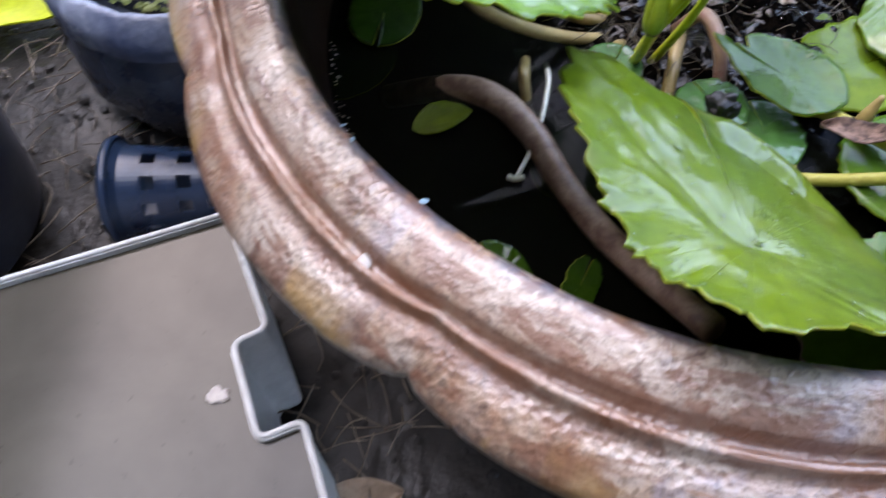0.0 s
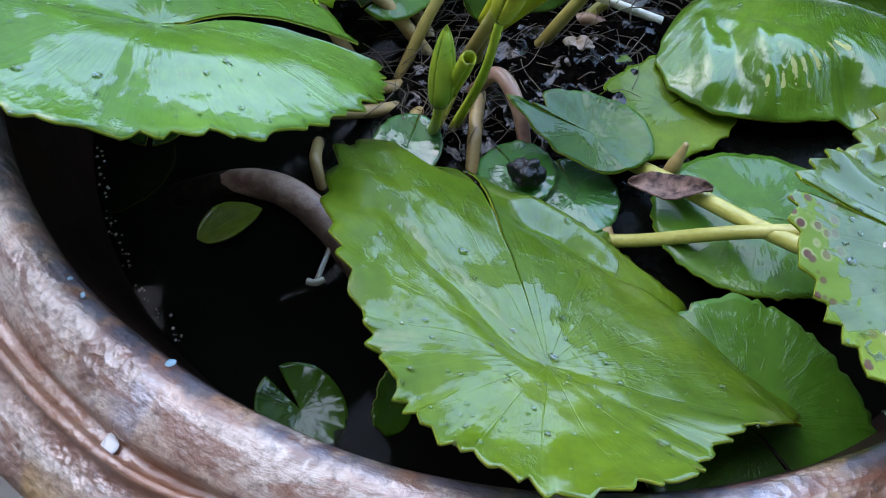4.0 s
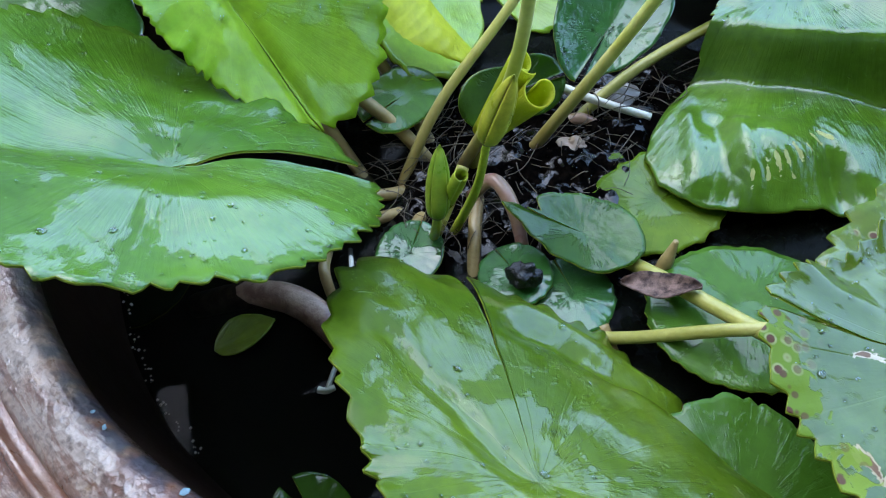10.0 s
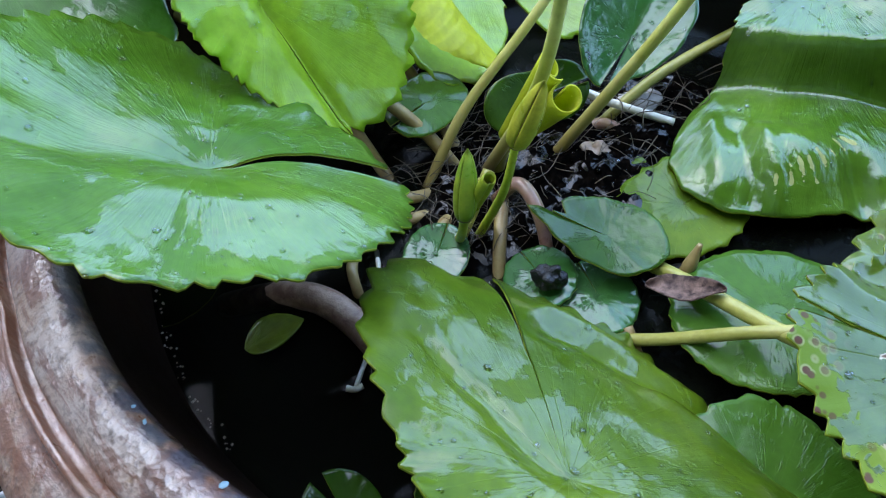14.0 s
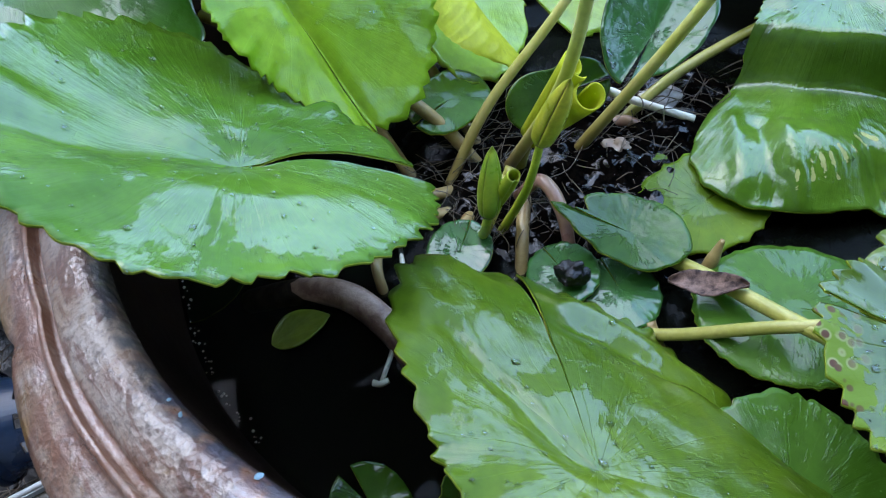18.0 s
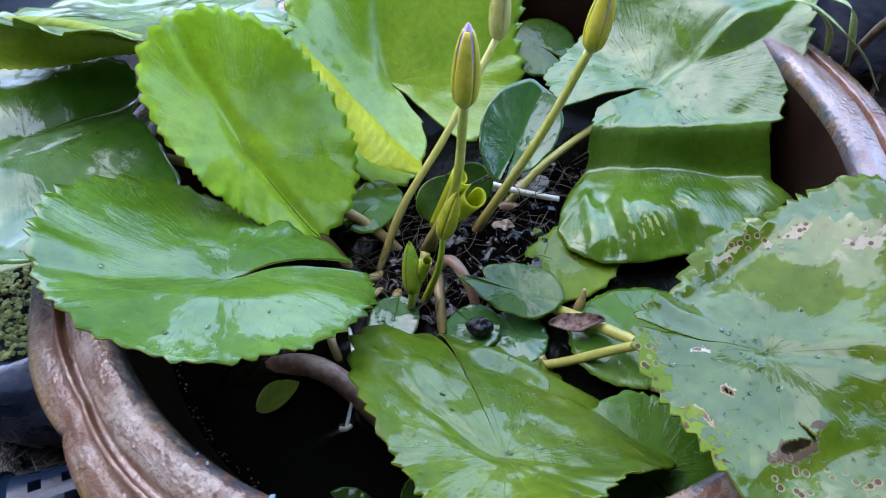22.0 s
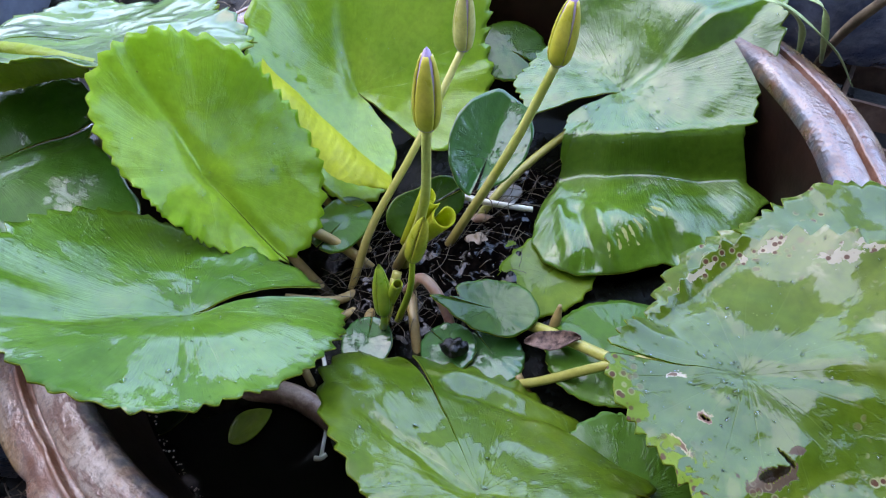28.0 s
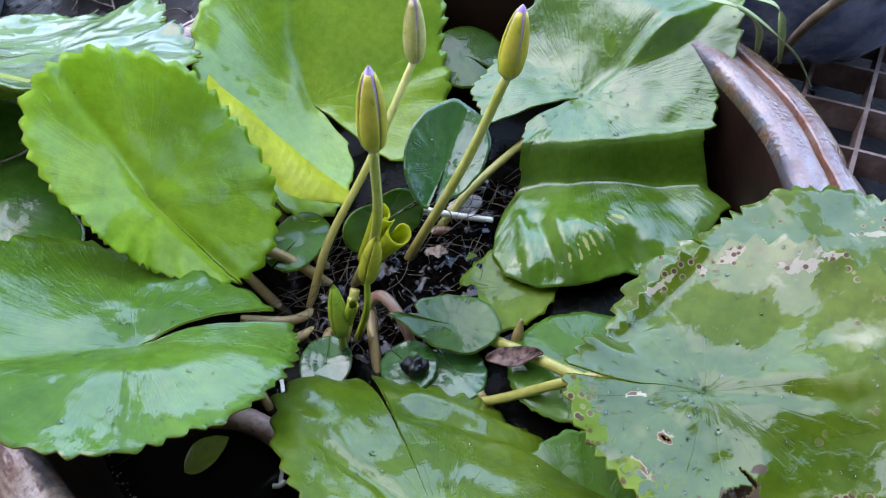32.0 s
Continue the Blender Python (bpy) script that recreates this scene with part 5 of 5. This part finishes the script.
def round_pot(name, x, y, r0, r1, h, mat, label, category, fill=None):
    def dent(a, k, r, z):
        return r + 0.004 * noise.noise(Vector((math.cos(a) * 1.5 + x * 9, math.sin(a) * 1.5, z * 12))), z
    ob = empty(name, label, category, (x, y, 0))
    v, f = lathe([(0.001, 0.0), (r0 * 0.97, 0.0), (r0, 0.004), (r0 + (r1 - r0) * 0.5, h * 0.5), (r1 - 0.002, h - 0.010), (r1 - 0.004, h - 0.008), (r0 - 0.002, 0.006), (0.001, 0.006)], 72, dent)
    make("body", v, f, mat, ob)
    v, f = lathe([(r1 - 0.0015, h - 0.012), (r1 + 0.004, h - 0.010), (r1 + 0.0055, h - 0.004), (r1 + 0.003, h), (r1 - 0.002, h), (r1 - 0.0045, h - 0.008)], 72, dent, close=True)
    make("rim", v, f, mat, ob)
    return ob




def planting_bag():
    """A bulging plastic bag with its top folded out, standing on the soil."""
    def crease(a, k, r, z):
        p = Vector((math.cos(a) * 2.0 + 3, math.sin(a) * 2.0, z * 10))
        return r * (1 + 0.035 * noise.noise(p) + 0.025 * noise.noise(p * 3.3)) + 0.004 * abs(noise.noise(Vector((math.cos(a) * 6, math.sin(a) * 6, z * 25)))), z
    ob = empty("planting_bag", "dark slate-blue plastic planting bag filled with floating fern", "planting bag", (-0.195, 0.482, 0))
    v, f = lathe([(0.001, 0.0), (0.098, 0.001), (0.112, 0.010), (0.120, 0.035), (0.119, 0.070), (0.110, 0.105), (0.102, 0.124), (0.098, 0.120), (0.100, 0.09), (0.105, 0.02), (0.001, 0.015)], 110, crease)
    make("body", v, f, BAG_DARK, ob)
    v, f = lathe([(0.0985, 0.121), (0.1035, 0.127), (0.109, 0.126), (0.1155, 0.112), (0.118, 0.098), (0.1155, 0.097), (0.112, 0.110), (0.106, 0.121)], 110, crease, close=True)
    make("folded_top", v, f, BAG, ob, "paler folded-out top edge")


planting_bag()
round_pot("black_pot", -0.405, 0.300, 0.088, 0.108, 0.17, BLACK, "scuffed black plastic nursery pot on wet soil", "pot")
round_pot("grey_pot", -0.300, 1.130, 0.14, 0.16, 0.17, GREYBLUE, "grey-blue plastic pot at the back", "pot")
round_pot("grey_pot", -0.020, 1.200, 0.10, 0.12, 0.16, GREYBLUE, "grey-blue plastic pot at the back", "pot")


def floating_fern():
    parts = []
    for _ in range(1700):
        a, d = rng.uniform(0, 6.28), 0.086 * math.sqrt(rng.random())
        c = Vector((-0.190 + d * math.cos(a), 0.478 + d * math.sin(a), 0.112 + rng.uniform(0, 0.003)))
        s, h = rng.uniform(0.0022, 0.0042), rng.uniform(0, 6.28)
        v = []
        for k in range(5):
            b2 = h + k * 1.2566
            q = s * (0.6 + 0.5 * rng.random())
            v.append(c + Vector((q * math.cos(b2), q * math.sin(b2), rng.uniform(-0.001, 0.001))))
        v.append(c + Vector((0, 0, 0.0014)))
        parts.append((v, [(k, (k + 1) % 5, 5) for k in range(5)]))
    v, f = joined(parts)
    tagged(make("floating_fern", v, f, AZOLLA, smooth=False), "mat of tiny yellow-green floating fern", "fern", kind="stuff")


floating_fern()
base = disc("tub_water", 0.0872, 0.111, WATER, lambda x, y: 0.0)
base.location = (-0.190, 0.478, 0)
tagged(base, "dark water under the floating fern", "water", kind="structure")


def blade(points, width, label="long narrow green grass blade"):
    line = spline(points, 10)
    verts, faces = [], []
    for i, c in enumerate(line):
        t = i / (len(line) - 1)
        d = (line[min(i + 1, len(line) - 1)] - line[max(i - 1, 0)]).normalized()
        s = d.cross(Vector((0, 0, 1)))
        s = s.normalized() if s.length > 1e-4 else Vector((1, 0, 0))
        w = width * (1 - t ** 3) * min(1, 0.4 + 3 * t)
        up = s.cross(d) * w * 0.35
        verts += [c - s * w + up, c, c + s * w + up]
    for i in range(len(line) - 1):
        for j in range(2):
            a = i * 3 + j
            faces.append((a, a + 1, a + 4, a + 3))
    ob = make("grass_blade", verts, faces, GRASS)
    ob.modifiers.new("thickness", "SOLIDIFY").thickness = 0.0004
    return tagged(ob, label, "grass", "grass blades")


blade([(-0.29, 0.47, 0.128), (-0.22, 0.468, 0.134), (-0.12, 0.465, 0.130)], 0.005, "broad green grass blade across the tub")


STEM_DEAD = plain_mat("dead_stalk", (0.05, 0.035, 0.025), (0.19, 0.14, 0.09), 40, (0.6, 0.8), 0.002, spec=0.2)


def bag():
    def crease(a, k, r, z):
        p = Vector((math.cos(a) * 2.2, math.sin(a) * 2.2, z * 9))
        return r * (1 + 0.06 * noise.noise(p) + 0.035 * noise.noise(p * 3.1)) + 0.006 * abs(noise.noise(Vector((a * 5, z * 20, 1)))), z + 0.008 * noise.noise(p * 2)
    v, f = lathe([(0.001, 0.0), (0.09, 0.001), (0.125, 0.012), (0.142, 0.04), (0.148, 0.08), (0.150, 0.12), (0.147, 0.16), (0.150, 0.20), (0.143, 0.205), (0.138, 0.19), (0.134, 0.17), (0.001, 0.165)], 120, crease)
    ob = make("grow_bag", v, f, BAG)
    ob.location = (0.615, 0.515, 0.105)
    tagged(ob, "dark blue-black plastic grow bag, creased and splashed", "grow bag")
    v, f = lathe([(0.150, 0.196), (0.156, 0.199), (0.157, 0.204), (0.153, 0.209), (0.147, 0.208), (0.144, 0.202)], 120, crease, close=True)
    make("rolled_top", v, f, BAG, ob)
    v, f = lathe([(0.001, 0.184), (0.07, 0.183), (0.12, 0.180), (0.136, 0.178)], 60, crease)
    make("soil_fill", v, [q[::-1] for q in f], SOIL, ob, "dark potting soil")


bag()
for pts in ([(0.455, 0.345, 0.2), (0.43, 0.33, 0.25), (0.419, 0.329, 0.272), (0.404, 0.34, 0.278), (0.379, 0.36, 0.275)],
            [(0.438, 0.352, 0.205), (0.427, 0.347, 0.24), (0.4, 0.341, 0.27), (0.387, 0.347, 0.277), (0.379, 0.36, 0.274)],
            [(0.468, 0.322, 0.19), (0.45, 0.328, 0.22), (0.423, 0.33, 0.25), (0.402, 0.341, 0.27), (0.388, 0.351, 0.275)],
            [(0.454, 0.43, 0.21), (0.451, 0.438, 0.22), (0.461, 0.466, 0.22)]):
    blade(pts, 0.0028)

tagged(tube("dead_stalk", [(0.535, 0.42, 0.11), (0.488, 0.365, 0.2), (0.481, 0.339, 0.245), (0.485, 0.323, 0.27)], [0.0032, 0.004, 0.0032], STEM_DEAD), "dead brown stalk leaning against the grow bag", "stalk")


def crate():
    """A brown lattice crate, turned on its base."""
    top = empty("lattice_crate", "weathered brown plastic lattice crate under the grow bag", "crate", (0.62, 0.45, 0.0))
    pitch, count, depth, thick = 0.052, 9, 0.030, 0.0042

    def bar(length, w, h, name):
        bm = bmesh.new()
        bmesh.ops.create_cube(bm, size=1)
        for v in bm.verts:
            v.co = Vector((v.co.x * length, v.co.y * w * (1.15 if v.co.z < 0 else 0.85), v.co.z * h))
        me = bpy.data.meshes.new(name)
        bm.to_mesh(me)
        bm.free()
        me.materials.append(CRATE)
        return me
    span = pitch * (count - 1)
    slat, rail = bar(span + thick, thick, depth, "slat"), bar(span + thick, thick * 0.8, depth * 0.9, "rail")
    wall = bar(span + thick, thick, 0.07, "side_wall")
    turn = Matrix.Rotation(radians(40), 4, "Z")
    for i in range(count):
        d = -span / 2 + i * pitch
        for me, m in ((slat, Matrix.Translation((0, d, 0.087))), (rail, Matrix.Translation((d, 0, 0.0885)) @ Matrix.Rotation(radians(90), 4, "Z"))):
            ob = new(me.name, me)
            ob.parent = top
            ob.matrix_basis = turn @ m
    for k in range(4):
        ob = new("side_wall", wall)
        ob.parent = top
        ob.matrix_basis = turn @ Matrix.Rotation(radians(90 * k), 4, "Z") @ Matrix.Translation((0, span / 2, 0.0365))


crate()

# litter
strands("litter", 520, (-0.22, 0.30), (0.22, 0.30), 0.045, 0.0006, TWIG, "thin dead twigs and straw on wet soil", "litter", 0.0, 0.008)
strands("far_litter", 320, (0.15, 1.05), (0.55, 0.30), 0.06, 0.0011, TWIG, "dead stalks and straw on the soil", "litter", 0.0, 0.02)


def crumbs(count, x0, x1, y0, y1):
    parts = []
    for _ in range(count):
        c = Vector((rng.uniform(x0, x1), rng.uniform(y0, y1), rng.uniform(-0.004, 0.004)))
        s = rng.uniform(0.001, 0.0045) * (1.7 if rng.random() < 0.08 else 1)
        v = [c + Vector((s * math.cos(k * 1.05 + rng.uniform(-0.3, 0.3)), s * math.sin(k * 1.05), rng.uniform(-0.3, 0.3) * s)) for k in range(6)]
        v += [c + Vector((0, 0, s * rng.uniform(0.4, 0.9)))]
        parts.append((v, [(k, (k + 1) % 6, 6) for k in range(6)]))
    v, f = joined(parts)
    tagged(make("soil_crumbs", v, f, SOIL), "lumpy crumbs of dark wet soil", "soil", kind="stuff")


crumbs(4500, -0.5, 0.9, -0.1, 1.6)


def fallen_leaf(place, turn, size, seed, mat=None, label="dry brown fallen leaf on wet soil"):
    verts, faces = [], []
    n, m = 12, 6
    for i in range(n + 1):
        t = i / n
        w = size * 0.28 * math.sin(math.pi * t) ** 0.8 + 0.0004
        for j in range(m + 1):
            g = 2 * j / m - 1
            verts.append(Vector((t * size, w * g, 0.2 * size * (g * g * 0.4 + 0.15 * math.sin(t * 5 + seed)) + 0.05 * size * noise.noise(Vector((t * 5, g * 2, seed))))))
    for i in range(n):
        for j in range(m):
            a = i * (m + 1) + j
            faces.append((a, a + m + 1, a + m + 2, a + 1))
    ob = make("fallen_leaf", verts, faces, mat or DRY)
    ob.modifiers.new("thickness", "SOLIDIFY").thickness = 0.0006
    ob.matrix_basis = pose(*place, 0, 0, turn)
    tagged(ob, label, "leaf", "fallen leaves")


fallen_leaf((-0.10, 0.085, 0.006), 20, 0.06, 1)
fallen_leaf((-0.17, 0.45, 0.006), 140, 0.05, 2)
fallen_leaf((0.02, 0.66, 0.006), 60, 0.08, 3)
fallen_leaf((0.10, 0.80, 0.006), 200, 0.07, 4)
fallen_leaf((-0.46, 0.53, 0.008), -8, 0.13, 5, LEAF_YELLOW, "fresh yellow-green leaf lying on wet soil")


# ---------------------------------------------------------------- unseen slabs added to block light
def slab(name, centre, size, mat, label, category):
    bm = bmesh.new()
    bmesh.ops.create_cube(bm, size=1, matrix=Matrix.Translation(centre) @ Matrix.Diagonal((*size, 1)))
    me = bpy.data.meshes.new(name)
    bm.to_mesh(me)
    bm.free()
    me.materials.append(mat)
    return tagged(new(name, me), label, category, kind="structure")


# north edge of the added overhead slab
COVER_EDGE = -0.02
# unseen slab behind the viewpoint, added to hold back southern sky light
slab("blocker_south", (0.1, -1.86, 1.3), (7.0, 0.12, 2.6), plain_mat("blocker_grey", (0.20, 0.19, 0.17), (0.30, 0.28, 0.25), 3, (0.7, 0.9), 0.002), "plain unseen slab added to block light from the south", "wall")
# unseen overhead slab, added so that wet pads mirror something dark
slab("overhead_blocker", (0.1, COVER_EDGE / 2 - 1.0, 2.65), (7.4, COVER_EDGE + 2.0, 0.09), plain_mat("overhead_brown", (0.10, 0.08, 0.06), (0.17, 0.14, 0.11), 5, (0.7, 0.9), 0.002), "plain dark unseen slab added overhead to block the sky", "roof")


# unseen slab on the west, added to shade the white tub and soil
def side_wall():
    bm = bmesh.new()
    bmesh.ops.create_cube(bm, size=1, matrix=Matrix.Translation((-1.1, 0.1, 0.8)) @ Matrix.Diagonal((0.12, 3.6, 1.6, 1)))
    me = bpy.data.meshes.new("blocker_west")
    bm.to_mesh(me)
    bm.free()
    me.materials.append(plain_mat("side_blocker_grey", (0.20, 0.19, 0.17), (0.30, 0.28, 0.25), 3, (0.7, 0.9), 0.002))
    tagged(new("blocker_west", me), "plain unseen slab added to shade the west side", "wall", kind="structure")


side_wall()


# ---------------------------------------------------------------- drops of water on the pads
def glass():
    m, nt, b = base_mat("water_drop")
    b.inputs["Base Color"].default_value = (0.9, 1.0, 0.92, 1)
    b.inputs["Transmission Weight"].default_value = 1.0
    b.inputs["Roughness"].default_value = 0.02
    b.inputs["IOR"].default_value = 1.33
    return m


def drops(spots):
    parts = []
    for ob, count, low, high in spots:
        pts = [v.co for v in ob.data.vertices]
        half = len(pts) // 2
        for _ in range(count):
            p = pts[rng.randrange(half)]
            if not low < p.length < high:
                continue
            r = rng.uniform(0.0003, 0.0010) * (1.8 if rng.random() < 0.1 else 1)
            c = (Vector((POT_X, POT_Y, 0)) if ob == pot_rim else Vector()) + ob.matrix_basis @ (p + Vector((rng.uniform(-0.002, 0.002), rng.uniform(-0.002, 0.002), 0)))
            up = (ob.matrix_basis.to_3x3() @ Vector((0, 0, 1))).normalized()
            x = up.orthogonal().normalized()
            y = up.cross(x)
            verts, faces = [], []
            for k, (q, z) in enumerate(((1.0, -0.3), (0.95, 0.15), (0.65, 0.45))):
                for j in range(8):
                    a = j * math.pi / 4
                    verts.append(c + (x * math.cos(a) + y * math.sin(a) * 1.15) * r * q + up * r * z)
            verts.append(c + up * r * 0.58)
            for k in range(2):
                for j in range(8):
                    faces.append((k * 8 + j, k * 8 + (j + 1) % 8, k * 8 + 8 + (j + 1) % 8, k * 8 + 8 + j))
            faces += [(16 + j, 16 + (j + 1) % 8, 24) for j in range(8)]
            parts.append((verts, faces))
    v, f = joined(parts)
    tagged(make("rain_water", v, f, glass()), "clear drops of water scattered on the pads", "drops", kind="stuff")


drops([(pot_rim, 500, 0.33, 0.365), (mud, 140, 0.0, 0.18), (PADS["A"], 130, 0.01, 0.2), (PADS["heart"], 70, 0.002, 0.016), (PADS["C"], 40, 0.01, 0.2), (PADS["E"], 110, 0.01, 0.2), (PADS["F"], 260, 0.01, 0.2), (PADS["B"], 90, 0.01, 0.2), (PADS["G"], 60, 0.01, 0.2), (PADS["I"], 50, 0.01, 0.2), (PADS["H"], 50, 0.01, 0.2)])
